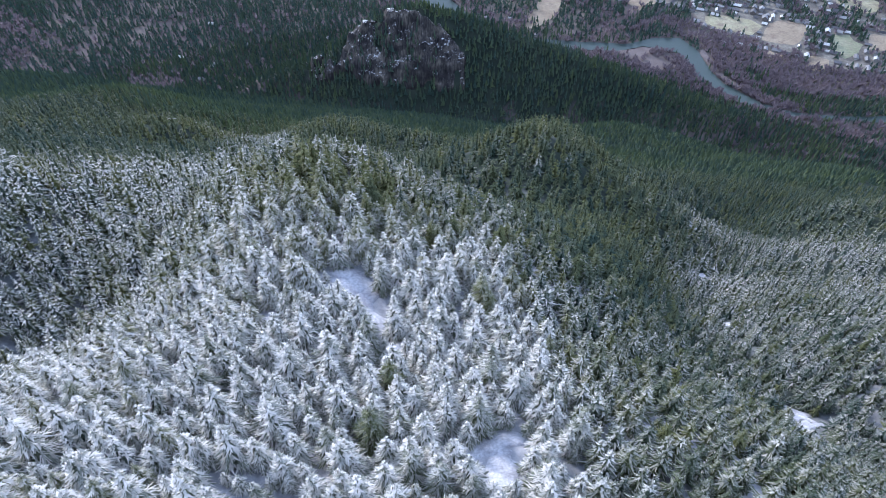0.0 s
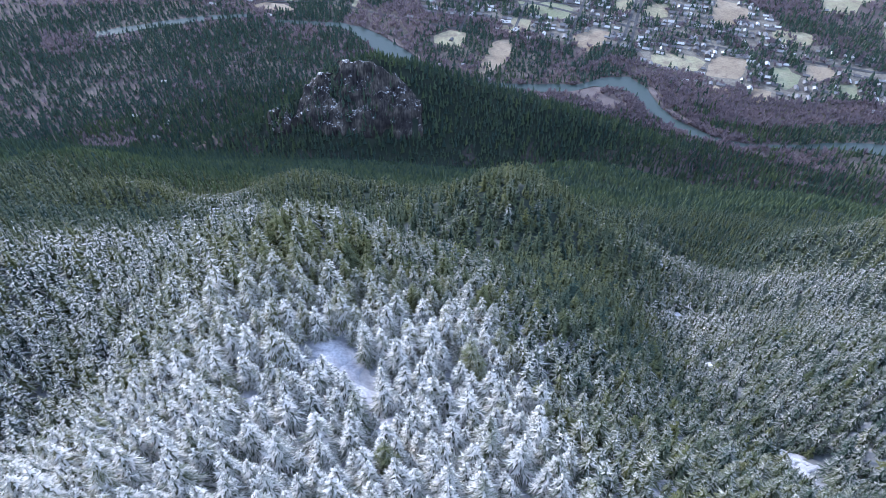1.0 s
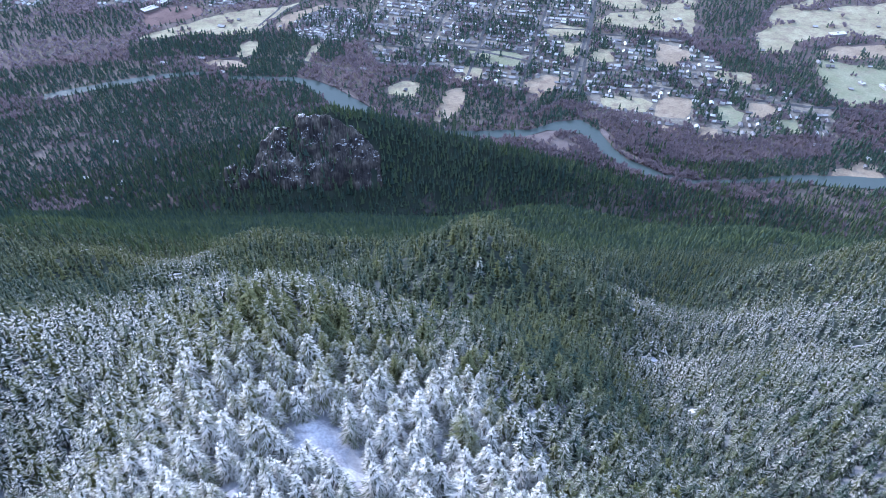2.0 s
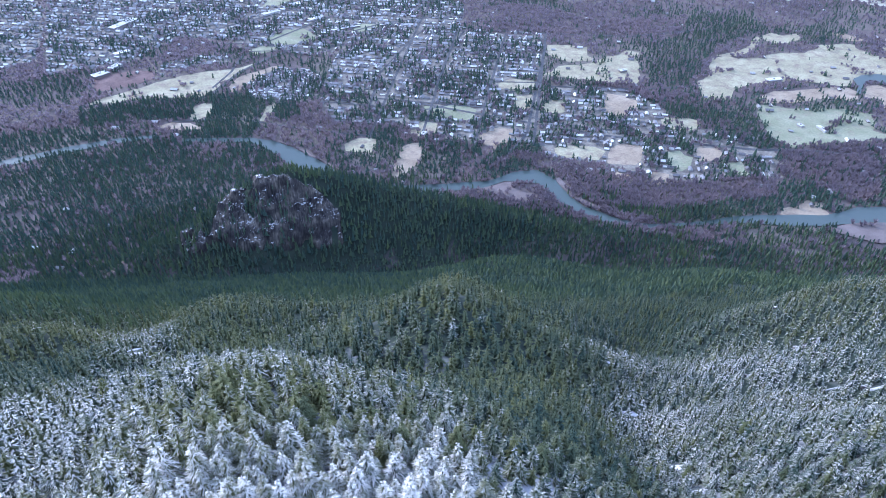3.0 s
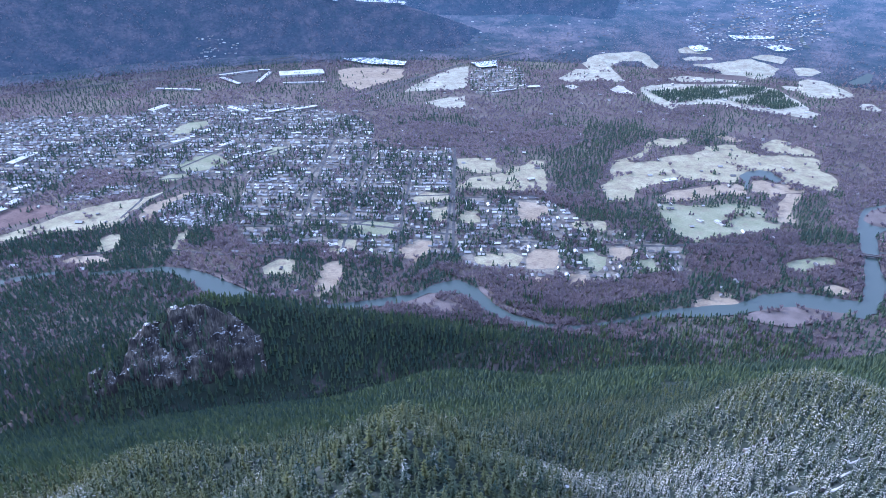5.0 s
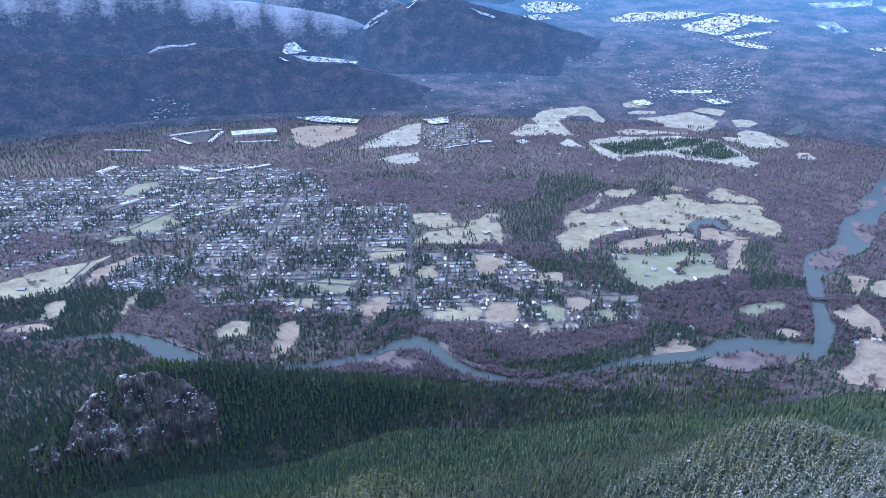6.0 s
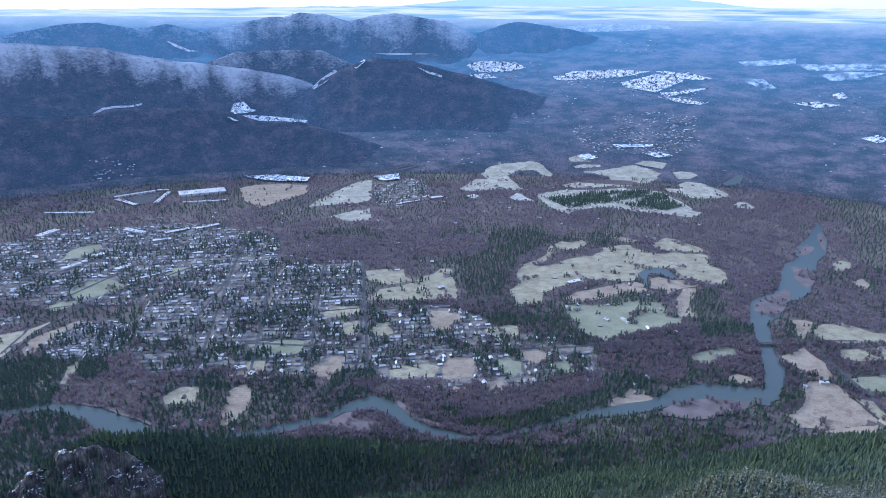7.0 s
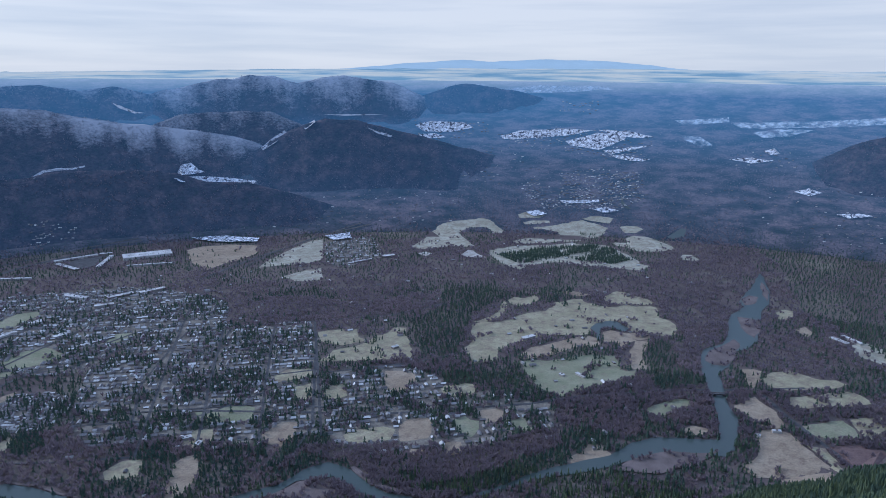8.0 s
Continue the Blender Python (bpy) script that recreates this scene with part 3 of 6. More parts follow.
SNOW = two_tone("fresh_snow", [(0.3, (0.40, 0.39, 0.43)), (0.5, (0.60, 0.59, 0.63)), (0.72, (0.82, 0.81, 0.83))], 0.22, 1.6, 0.7, 0.15)
for k_, (sx_, sy_, sr_, _) in enumerate(BARE):
    snow_drift(sx_, sy_, sr_ * (1.15 if sy_ < 130 else (0.5 if sx_ > 200 else 0.8)), k_)


# ---- the valley floor ----
OPEN, BUILT, FIRS, LEAFLESS, WET, BARS, STREETS = [], [], [], [], [], [], []
def pasture(name, stops, stain, much):
    """Winter grass: frost drifting over it, tufts and rank brown patches."""
    m, n, l, b = material(name, 0.95)
    big, mid, small = noise_node(n, l, 0.012, 6, 0.65), noise_node(n, l, 0.035, 5, 0.7), noise_node(n, l, 0.2, 4, 0.7)
    col = ramp_node(n, l, big, stops)
    rank = ramp_node(n, l, mid, [(0.50 - much, (0, 0, 0)), (0.70 - much, (0.85, 0.85, 0.85))])
    col = mix_node(n, l, rank, col, stain)
    l.new(mix_node(n, l, 1.0, col, ramp_node(n, l, small, [(0.3, (0.72, 0.72, 0.72)), (0.7, (1.12, 1.12, 1.12))]), "MULTIPLY"), b.inputs["Base Color"])
    return m


TURF = {
    "frost": pasture("frosted_pasture", [(0.3, (0.30, 0.278, 0.178)), (0.5, (0.39, 0.360, 0.238)), (0.7, (0.47, 0.432, 0.300))], (0.25, 0.195, 0.155), 0.05),
    "tan": pasture("dry_grass", [(0.3, (0.29, 0.23, 0.165)), (0.5, (0.37, 0.30, 0.22)), (0.7, (0.43, 0.36, 0.27))], (0.22, 0.165, 0.13), 0.02),
    "green": pasture("frosted_lawn", [(0.3, (0.21, 0.225, 0.138)), (0.5, (0.28, 0.288, 0.188)), (0.7, (0.36, 0.355, 0.25))], (0.28, 0.235, 0.18), 0.0),
    "snow": pasture("snowy_meadow", [(0.3, (0.32, 0.312, 0.235)), (0.5, (0.44, 0.425, 0.335)), (0.7, (0.57, 0.55, 0.455))], (0.29, 0.25, 0.20), 0.06),
    "white": pasture("snowfield", [(0.3, (0.42, 0.41, 0.37)), (0.5, (0.55, 0.53, 0.49)), (0.7, (0.70, 0.68, 0.64))], (0.30, 0.27, 0.22), 0.05),
    "brown": pasture("bare_soil", [(0.3, (0.13, 0.085, 0.08)), (0.7, (0.23, 0.16, 0.15))], (0.10, 0.07, 0.07), 0.0),
}
TURF_WORDS = {"frost": "pale pasture covered in hoar frost", "tan": "dry tan winter meadow", "green": "frosted green lawn",
              "snow": "meadow under thin patchy snow", "white": "meadow white with snow", "brown": "bare reddish brown soil plot"}
LOTS = two_tone("frosty_lots", [(0.3, (0.10, 0.088, 0.084)), (0.45, (0.165, 0.148, 0.130)), (0.58, (0.275, 0.25, 0.21)), (0.72, (0.155, 0.138, 0.124))], 0.024, 0.14)
ASPHALT = two_tone("grey_asphalt", [(0.3, (0.075, 0.075, 0.08)), (0.7, (0.14, 0.14, 0.145))], 0.05, 0.8)


def wander(poly, step, amount):
    """An outline with its edges cut into short runs that stray a little."""
    out = []
    for (ax, ay), (bx, by) in zip(poly, poly[1:] + poly[:1]):
        n = max(1, int(math.hypot(bx - ax, by - ay) / step))
        out += [(ax + (bx - ax) * k / n, ay + (by - ay) * k / n) for k in range(n)]
    p = np.array(out, float)
    p[:, 0] += amount * rough_noise(p[:, 0].copy(), p[:, 1], 35, 2)
    p[:, 1] += amount * rough_noise(p[:, 0] + 900, p[:, 1], 35, 2)
    return p


def sheet(name, poly, lift, mat, step=13, amount=11):
    p = wander(poly, step, amount)
    me = bpy.data.meshes.new(name)
    zz = height(p[:, 0], p[:, 1]) + lift
    me.from_pydata([(float(a), float(b), float(c)) for a, b, c in zip(p[:, 0], p[:, 1], zz)], [], [list(range(len(p)))])
    me.materials.append(mat)
    me.update()
    if me.polygons[0].normal.z < 0:
        me.flip_normals()
    return new(name, me), p


def field(kind_, poly):
    wide = float(np.ptp(np.array(poly), 0).min())
    ob, p = sheet("pasture", poly, 0.35 + 0.009 * len(OPEN), TURF[kind_], 10, min(9.0, 0.045 * wide))
    tagged(ob, TURF_WORDS[kind_] + " among winter trees", "field", kind="structure")
    OPEN.append(p)


def water(poly):
    ob, p = sheet("water", poly, 1.8 + 0.02 * (len(WET) + len(BARS)), WATER, 14, 3)
    tagged(ob, "calm grey-green river between gravel banks", "river", kind="structure")
    WET.append(p)


def gravel(poly):
    ob, p = sheet("gravel_bar", poly, 1.9 + 0.02 * (len(WET) + len(BARS)), GRAVEL, 12, 6)
    tagged(ob, "brownish grey gravel bar beside the river", "gravel", kind="structure")
    BARS.append(p)


def quarter(spacing, poly):
    if np.hypot(*np.mean(poly, 0)) > 3200:
        BUILT.append((spacing, np.array(poly, float)))
        return
    ob, _ = sheet("town_ground", poly, 0.10 + 0.022 * len(BUILT), LOTS, 22, 38)
    tagged(ob, "frosty lawns and lots between the houses", "ground", kind="structure")
    BUILT.append((spacing, np.array(poly, float)))


def conifers(poly):
    FIRS.append(wander(poly, 30, 16))


def leafless(poly):
    LEAFLESS.append(wander(poly, 30, 16))


def road(width, line):
    p = np.array(line, float)
    q = [p[0]]
    for a, b in zip(p[:-1], p[1:]):
        n = max(1, int(np.hypot(*(b - a)) / 40))
        q += [a + (b - a) * k / n for k in range(1, n + 1)]
    q = np.array(q)
    d = np.gradient(q, axis=0)
    d /= np.hypot(d[:, 0], d[:, 1])[:, None]
    side = np.stack([-d[:, 1], d[:, 0]], 1) * width / 2
    both = np.concatenate([q + side, q - side])
    zz = height(both[:, 0], both[:, 1]) + 0.95 + 0.02 * len(STREETS)
    n = len(q)
    f = [(k, n + k, n + k + 1, k + 1) for k in range(n - 1)]
    ob = new("road", build("road", np.column_stack([both, zz]), f, ASPHALT))
    tagged(ob, "grey asphalt road through the valley", "road", kind="structure")
    STREETS.append((width, q))


# pastures, lawns and ploughed plots
field('snow', [(1586, 2803), (1674, 2870), (1822, 3002), (1885, 3053), (1932, 3073), (2010, 3063), (2081, 3040), (2151, 3016), (2169, 2976), (2151, 2882), (2139, 2816), (2099, 2789), (2085, 2836), (2094, 2882), (2073, 2925), (2027, 2958), (1976, 2941), (1935, 2908), (1889, 2815), (1872, 2737), (1845, 2660), (1800, 2666), (1745, 2724), (1651, 2720), (1596, 2753)])
field('snow', [(2333, 2946), (2382, 2945), (2439, 2902), (2441, 2849), (2397, 2847), (2341, 2889), (2315, 2911)])
field('snow', [(2294, 2850), (2357, 2842), (2416, 2791), (2415, 2768), (2352, 2790), (2292, 2824)])
field('snow', [(2302, 2771), (2354, 2748), (2426, 2730), (2482, 2712), (2516, 2710), (2566, 2686), (2587, 2628), (2589, 2564), (2601, 2547), (2541, 2497), (2473, 2483), (2392, 2471), (2305, 2487), (2206, 2528), (2101, 2560), (2046, 2605), (2063, 2644), (2145, 2657), (2228, 2635), (2298, 2616), (2352, 2619), (2358, 2659), (2330, 2718), (2289, 2754)])
field('snow', [(1842, 2550), (1913, 2563), (2004, 2559), (2081, 2534), (2172, 2487), (2283, 2463), (2304, 2431), (2356, 2396), (2392, 2329), (2358, 2227), (2335, 2141), (2277, 2026), (2280, 1984), (2199, 1951), (2149, 2020), (2096, 2089), (2042, 2144), (2008, 2223), (1922, 2261), (1828, 2254), (1772, 2236), (1764, 2301), (1777, 2397), (1804, 2475)])
field('snow', [(2441, 2361), (2512, 2363), (2579, 2395), (2642, 2388), (2676, 2335), (2676, 2269), (2653, 2186), (2611, 2119), (2533, 2125), (2456, 2147), (2428, 2199), (2447, 2282), (2426, 2312)])
field('snow', [(2657, 2512), (2697, 2499), (2731, 2460), (2724, 2417), (2666, 2412), (2623, 2440)])
field('snow', [(2477, 2003), (2563, 2034), (2589, 2013), (2554, 1943), (2513, 1936), (2490, 1973)])
field('snow', [(2573, 2703), (2631, 2700), (2669, 2661), (2706, 2603), (2645, 2575), (2617, 2622), (2588, 2670)])
field('white', [(1544, 2679), (1589, 2690), (1600, 2645), (1549, 2623)])
field('white', [(1699, 2560), (1772, 2611), (1788, 2594), (1773, 2538), (1765, 2462), (1731, 2477), (1701, 2518)])
field('frost', [(1227, 1806), (1275, 1814), (1296, 1781), (1343, 1778), (1406, 1792), (1470, 1799), (1521, 1789), (1574, 1809), (1608, 1835), (1646, 1829), (1693, 1831), (1716, 1814), (1708, 1769), (1719, 1734), (1738, 1701), (1769, 1681), (1814, 1675), (1823, 1646), (1873, 1632), (1877, 1600), (1809, 1531), (1805, 1488), (1788, 1448), (1756, 1413), (1705, 1395), (1669, 1420), (1653, 1459), (1623, 1487), (1654, 1529), (1664, 1563), (1644, 1586), (1612, 1607), (1577, 1600), (1541, 1577), (1492, 1547), (1457, 1552), (1416, 1580), (1379, 1602), (1331, 1609), (1290, 1611), (1253, 1619), (1213, 1612), (1166, 1583), (1137, 1551), (1099, 1530), (1066, 1539), (1047, 1552), (1081, 1619), (1098, 1660), (1126, 1672), (1173, 1728)])
field('frost', [(1829, 1796), (1896, 1809), (1916, 1775), (1910, 1730), (1922, 1678), (1903, 1636), (1855, 1652), (1817, 1691), (1777, 1715), (1775, 1767)])
field('frost', [(1478, 1941), (1524, 1963), (1549, 1932), (1603, 1936), (1586, 1889), (1522, 1866), (1478, 1871), (1468, 1906)])
field('frost', [(1243, 1826), (1311, 1834), (1372, 1862), (1423, 1909), (1461, 1938), (1460, 1917), (1407, 1862), (1357, 1825), (1308, 1804), (1264, 1805)])
field('tan', [(1714, 1915), (1752, 1914), (1767, 1871), (1783, 1831), (1736, 1836), (1716, 1873)])
field('tan', [(1199, 1524), (1242, 1550), (1271, 1560), (1312, 1546), (1379, 1549), (1440, 1544), (1484, 1531), (1489, 1501), (1464, 1465), (1437, 1456), (1403, 1478), (1357, 1487), (1300, 1481), (1252, 1484), (1209, 1493), (1185, 1501)])
field('tan', [(1544, 1536), (1579, 1536), (1581, 1503), (1620, 1472), (1646, 1441), (1626, 1412), (1585, 1427), (1543, 1430), (1490, 1399), (1516, 1441), (1519, 1457), (1485, 1462), (1501, 1495)])
field('tan', [(1574, 1427), (1612, 1409), (1555, 1370), (1492, 1331), (1449, 1268), (1413, 1270), (1415, 1302), (1488, 1375)])
field('green', [(1169, 1492), (1203, 1486), (1239, 1455), (1284, 1437), (1340, 1431), (1382, 1420), (1420, 1393), (1440, 1376), (1410, 1345), (1398, 1320), (1368, 1302), (1385, 1283), (1409, 1274), (1373, 1250), (1336, 1253), (1295, 1251), (1254, 1258), (1214, 1267), (1158, 1266), (1124, 1269), (1114, 1301), (1109, 1341), (1126, 1391), (1146, 1442)])
field('frost', [(778, 2009), (812, 2004), (877, 1970), (892, 1973), (866, 1904), (879, 1870), (848, 1865), (793, 1872), (761, 1909), (747, 1934)])
field('frost', [(683, 1796), (715, 1820), (755, 1850), (792, 1848), (839, 1846), (883, 1858), (914, 1881), (958, 1887), (997, 1914), (1026, 1899), (997, 1831), (962, 1746), (928, 1686), (891, 1687), (846, 1706), (789, 1740), (730, 1771)])
field('frost', [(885, 1470), (905, 1474), (956, 1456), (975, 1437), (951, 1400), (926, 1396), (887, 1417), (874, 1436)])
field('tan', [(809, 1607), (840, 1625), (871, 1583), (863, 1546), (830, 1540), (801, 1552), (789, 1578)])
field('frost', [(626, 1616), (662, 1634), (686, 1623), (661, 1557), (637, 1558), (616, 1577)])
field('frost', [(567, 1381), (591, 1386), (618, 1379), (642, 1366), (660, 1341), (653, 1314), (620, 1321), (580, 1330), (560, 1349)])
field('tan', [(699, 1352), (735, 1368), (779, 1347), (748, 1286), (725, 1267), (687, 1279), (662, 1288), (681, 1330)])
field('tan', [(741, 1231), (762, 1228), (778, 1216), (764, 1182), (736, 1173), (721, 1189)])
field('tan', [(650, 1238), (670, 1248), (689, 1231), (672, 1213)])
field('green', [(812, 1304), (853, 1309), (854, 1286), (868, 1270), (848, 1241), (812, 1222), (798, 1248)])
field('tan', [(902, 1313), (953, 1297), (942, 1266), (914, 1242), (874, 1255), (886, 1286)])
field('green', [(926, 1232), (971, 1231), (952, 1194), (955, 1166), (930, 1176), (913, 1197)])
field('green', [(1264, 1105), (1307, 1102), (1353, 1101), (1389, 1081), (1369, 1056), (1327, 1061), (1272, 1053), (1243, 1068), (1234, 1086)])
field('tan', [(1227, 987), (1281, 987), (1299, 956), (1268, 945), (1241, 960)])
field('tan', [(921, 1016), (946, 1038), (978, 1039), (1011, 1057), (1035, 1039), (1030, 1017), (1026, 994), (994, 995), (951, 1007)])
field('frost', [(570, 1675), (611, 1673), (583, 1590), (553, 1587), (547, 1622)])
field('green', [(361, 1659), (420, 1654), (442, 1615), (413, 1558), (360, 1577)])
field('frost', [(89, 1503), (109, 1520), (130, 1532), (150, 1525), (168, 1513), (170, 1481), (144, 1452), (107, 1461), (86, 1471)])
field('tan', [(170, 1345), (184, 1386), (206, 1430), (219, 1460), (242, 1475), (269, 1474), (260, 1425), (243, 1385), (223, 1356), (192, 1333), (176, 1331)])
field('frost', [(246, 1525), (262, 1568), (294, 1584), (326, 1564), (305, 1508), (275, 1501)])
field('frost', [(545, 1765), (590, 1787), (649, 1761), (632, 1706), (582, 1715), (536, 1727)])
field('frost', [(609, 1597), (644, 1616), (683, 1609), (660, 1556), (618, 1550)])
field('frost', [(575, 1387), (611, 1386), (662, 1366), (680, 1341), (648, 1306), (589, 1335), (571, 1359)])
field('tan', [(413, 1485), (473, 1513), (503, 1489), (477, 1436), (431, 1407), (408, 1444)])
field('tan', [(814, 1638), (856, 1616), (864, 1582), (809, 1506), (762, 1512), (775, 1574)])
field('green', [(313, 1667), (395, 1630), (429, 1612), (411, 1579), (366, 1577), (322, 1606)])
field('frost', [(-545, 1854), (-507, 1896), (-444, 1925), (-381, 1968), (-312, 2002), (-239, 2020), (-164, 2023), (-117, 2052), (-164, 1962), (-201, 1937), (-218, 1883), (-248, 1849), (-302, 1845), (-330, 1859), (-371, 1865), (-438, 1868), (-488, 1856)])
field('tan', [(-185, 1895), (-164, 1945), (-134, 1977), (-88, 2001), (-40, 2020), (-41, 1998), (-97, 1958), (-135, 1908), (-157, 1867), (-178, 1856)])
field('green', [(-71, 2242), (-43, 2294), (2, 2315), (46, 2310), (69, 2258), (88, 2215), (54, 2190), (2, 2178), (-48, 2183)])
field('green', [(-132, 2154), (-90, 2182), (-41, 2166), (-67, 2131), (-108, 2117)])
field('green', [(-79, 2559), (-63, 2639), (-16, 2685), (45, 2685), (56, 2647), (20, 2610), (-31, 2560)])
field('green', [(200, 2270), (231, 2318), (277, 2309), (292, 2285), (260, 2264), (220, 2243)])
field('brown', [(-555, 2035), (-516, 2049), (-447, 2065), (-388, 2047), (-386, 1994), (-436, 1966), (-500, 1943), (-534, 1943)])
field('frost', [(-277, 1743), (-270, 1789), (-246, 1805), (-226, 1799), (-220, 1755), (-233, 1727), (-256, 1710), (-275, 1716)])
field('frost', [(-105, 1671), (-89, 1748), (-67, 1766), (-56, 1753), (-77, 1695), (-96, 1668)])
field('tan', [(-356, 1693), (-319, 1709), (-274, 1694), (-241, 1663), (-266, 1655), (-316, 1669)])
field('tan', [(675, 3266), (753, 3307), (880, 3266), (969, 3192), (933, 3065), (869, 3007), (763, 2956), (661, 2901), (639, 3063)])
field('snow', [(854, 2820), (929, 2909), (1021, 2987), (1125, 3080), (1220, 3140), (1289, 3152), (1176, 2891), (1129, 2807), (1043, 2775), (955, 2808)])
field('snow', [(896, 2648), (1004, 2679), (1081, 2683), (1021, 2546), (963, 2520), (912, 2567)])
field('tan', [(1663, 1120), (1694, 1102), (1698, 1078), (1651, 1056), (1575, 1031), (1594, 1057), (1638, 1094)])
field('frost', [(1652, 1054), (1716, 1065), (1773, 1042), (1772, 1008), (1787, 969), (1816, 939), (1816, 909), (1787, 909), (1726, 935), (1655, 970), (1624, 998), (1636, 1030)])
field('tan', [(1452, 995), (1499, 995), (1544, 997), (1526, 967), (1509, 925), (1485, 888), (1455, 860), (1424, 879), (1395, 893), (1409, 905), (1429, 933), (1430, 956), (1429, 982)])
field('tan', [(1383, 888), (1417, 874), (1444, 842), (1413, 797), (1374, 712), (1156, 589), (1158, 636), (1245, 746), (1204, 782), (1215, 816), (1285, 823), (1345, 855)])
field('frost', [(1610, 951), (1662, 928), (1747, 902), (1786, 879), (1777, 846), (1761, 818), (1698, 833), (1624, 878), (1594, 889), (1572, 920)])
field('green', [(1476, 848), (1530, 838), (1606, 812), (1588, 777), (1558, 748), (1496, 767), (1477, 808)])
field('frost', [(1623, 808), (1702, 769), (1654, 735), (1573, 725), (1571, 750)])
field('brown', [(1460, 760), (1522, 730), (1546, 684), (1347, 601), (1405, 683), (1430, 731)])
field('frost', [(1419, 794), (1444, 763), (1378, 681), (1134, 546), (1204, 602), (1386, 719)])
field('snow', [(2106, 1053), (2163, 1040), (2162, 977), (2032, 915), (2031, 950), (2035, 983), (2056, 1019)])
field('frost', [(2184, 1348), (2239, 1355), (2250, 1326), (2209, 1296), (2143, 1286), (2133, 1304)])
field('tan', [(2083, 1220), (2139, 1215), (2103, 1166), (2059, 1159)])
# river, its gravel bars and ponds
water([(-702, 1583), (-577, 1620), (-510, 1635), (-428, 1647), (-323, 1643), (-322, 1631), (-419, 1625), (-506, 1607), (-571, 1590), (-694, 1552)])
water([(-288, 1614), (-132, 1585), (-76, 1559), (-29, 1507), (17, 1449), (48, 1398), (90, 1345), (179, 1296), (287, 1280), (279, 1250), (173, 1266), (73, 1308), (-3, 1366), (-46, 1433), (-73, 1494), (-127, 1561), (-287, 1599)])
water([(287, 1280), (374, 1271), (434, 1294), (495, 1295), (522, 1242), (528, 1177), (541, 1134), (600, 1070), (660, 1038), (655, 1029), (552, 1075), (504, 1137), (494, 1188), (481, 1241), (410, 1264), (352, 1244), (279, 1250)])
gravel([(349, 1243), (410, 1262), (480, 1239), (493, 1189), (500, 1145), (460, 1154), (398, 1192)])
gravel([(524, 1247), (529, 1181), (545, 1137), (603, 1076), (607, 1083), (555, 1150), (542, 1196), (533, 1254)])
gravel([(-76, 1561), (-28, 1509), (17, 1454), (49, 1402), (50, 1412), (18, 1464), (-28, 1517), (-73, 1569)])
water([(630, 1044), (758, 1031), (846, 1032), (939, 1014), (1016, 995), (1096, 1008), (1166, 993), (1224, 949), (1280, 905), (1324, 933), (1314, 889), (1225, 855), (1182, 906), (1121, 936), (1043, 956), (933, 973), (829, 1010), (751, 1020), (630, 1033)])
gravel([(976, 953), (1059, 956), (1140, 937), (1206, 889), (1238, 879), (1147, 869), (1055, 890)])
water([(1236, 879), (1276, 908), (1332, 953), (1387, 1000), (1432, 1043), (1468, 1076), (1499, 1116), (1541, 1154), (1582, 1194), (1633, 1233), (1693, 1269), (1736, 1267), (1781, 1268), (1829, 1289), (1903, 1331), (1970, 1383), (2039, 1417), (2105, 1430), (2128, 1401), (2159, 1383), (2036, 1309), (1966, 1263), (1891, 1223), (1818, 1203), (1755, 1207), (1691, 1172), (1648, 1151), (1619, 1148), (1577, 1132), (1537, 1092), (1497, 1057), (1460, 1025), (1435, 999), (1405, 955), (1371, 926), (1324, 898), (1262, 862)])
water([(2105, 1430), (2141, 1443), (2183, 1488), (2295, 1537), (2394, 1575), (2501, 1631), (2581, 1666), (2544, 1624), (2457, 1560), (2404, 1510), (2248, 1414), (2159, 1383), (2128, 1401)])
water([(2744, 2281), (2821, 2294), (2877, 2305), (2887, 2278), (2807, 2229), (2753, 2236), (2727, 2249)])
water([(2893, 2738), (2922, 2750), (2874, 2694), (2852, 2639), (2849, 2611), (2832, 2636), (2850, 2687)])
water([(1531, 1575), (1577, 1600), (1627, 1598), (1648, 1575), (1640, 1539), (1639, 1514), (1603, 1497), (1597, 1523), (1591, 1549), (1576, 1564), (1536, 1544), (1488, 1490), (1476, 1490), (1514, 1537)])
gravel([(2035, 1392), (2053, 1362), (2060, 1327), (1966, 1263), (1908, 1244), (1921, 1279), (1956, 1327)])
gravel([(1622, 1213), (1692, 1248), (1758, 1258), (1846, 1271), (1825, 1240), (1697, 1170), (1644, 1156), (1618, 1180)])
gravel([(2207, 1496), (2279, 1514), (2288, 1485), (2205, 1437), (2162, 1451)])
gravel([(2475, 1594), (2435, 1549), (2381, 1500), (2270, 1434), (2319, 1483), (2404, 1550)])
# built-up quarters: mean spacing of the houses, then the outline
quarter(18, [(50, 1789), (127, 2067), (290, 2218), (560, 2229), (616, 2153), (801, 2111), (658, 1728), (869, 1660), (920, 1525), (891, 1387), (821, 1321), (694, 1372), (560, 1406), (377, 1460), (281, 1528), (235, 1575), (74, 1620)])
quarter(18, [(-801, 2635), (-842, 2831), (-567, 2951), (-265, 2855), (49, 2912), (367, 2795), (532, 2618), (616, 2433), (560, 2229), (292, 2229), (131, 2099), (61, 2074), (-164, 2209), (-331, 2322), (-469, 2134), (-686, 2083)])
quarter(12, [(-149, 1883), (-104, 1974), (-41, 2004), (36, 1971), (70, 1898), (54, 1806), (4, 1764), (-122, 1805)])
quarter(14, [(-389, 2067), (-349, 2117), (-196, 2143), (-179, 2075), (-315, 2051), (-372, 2037)])
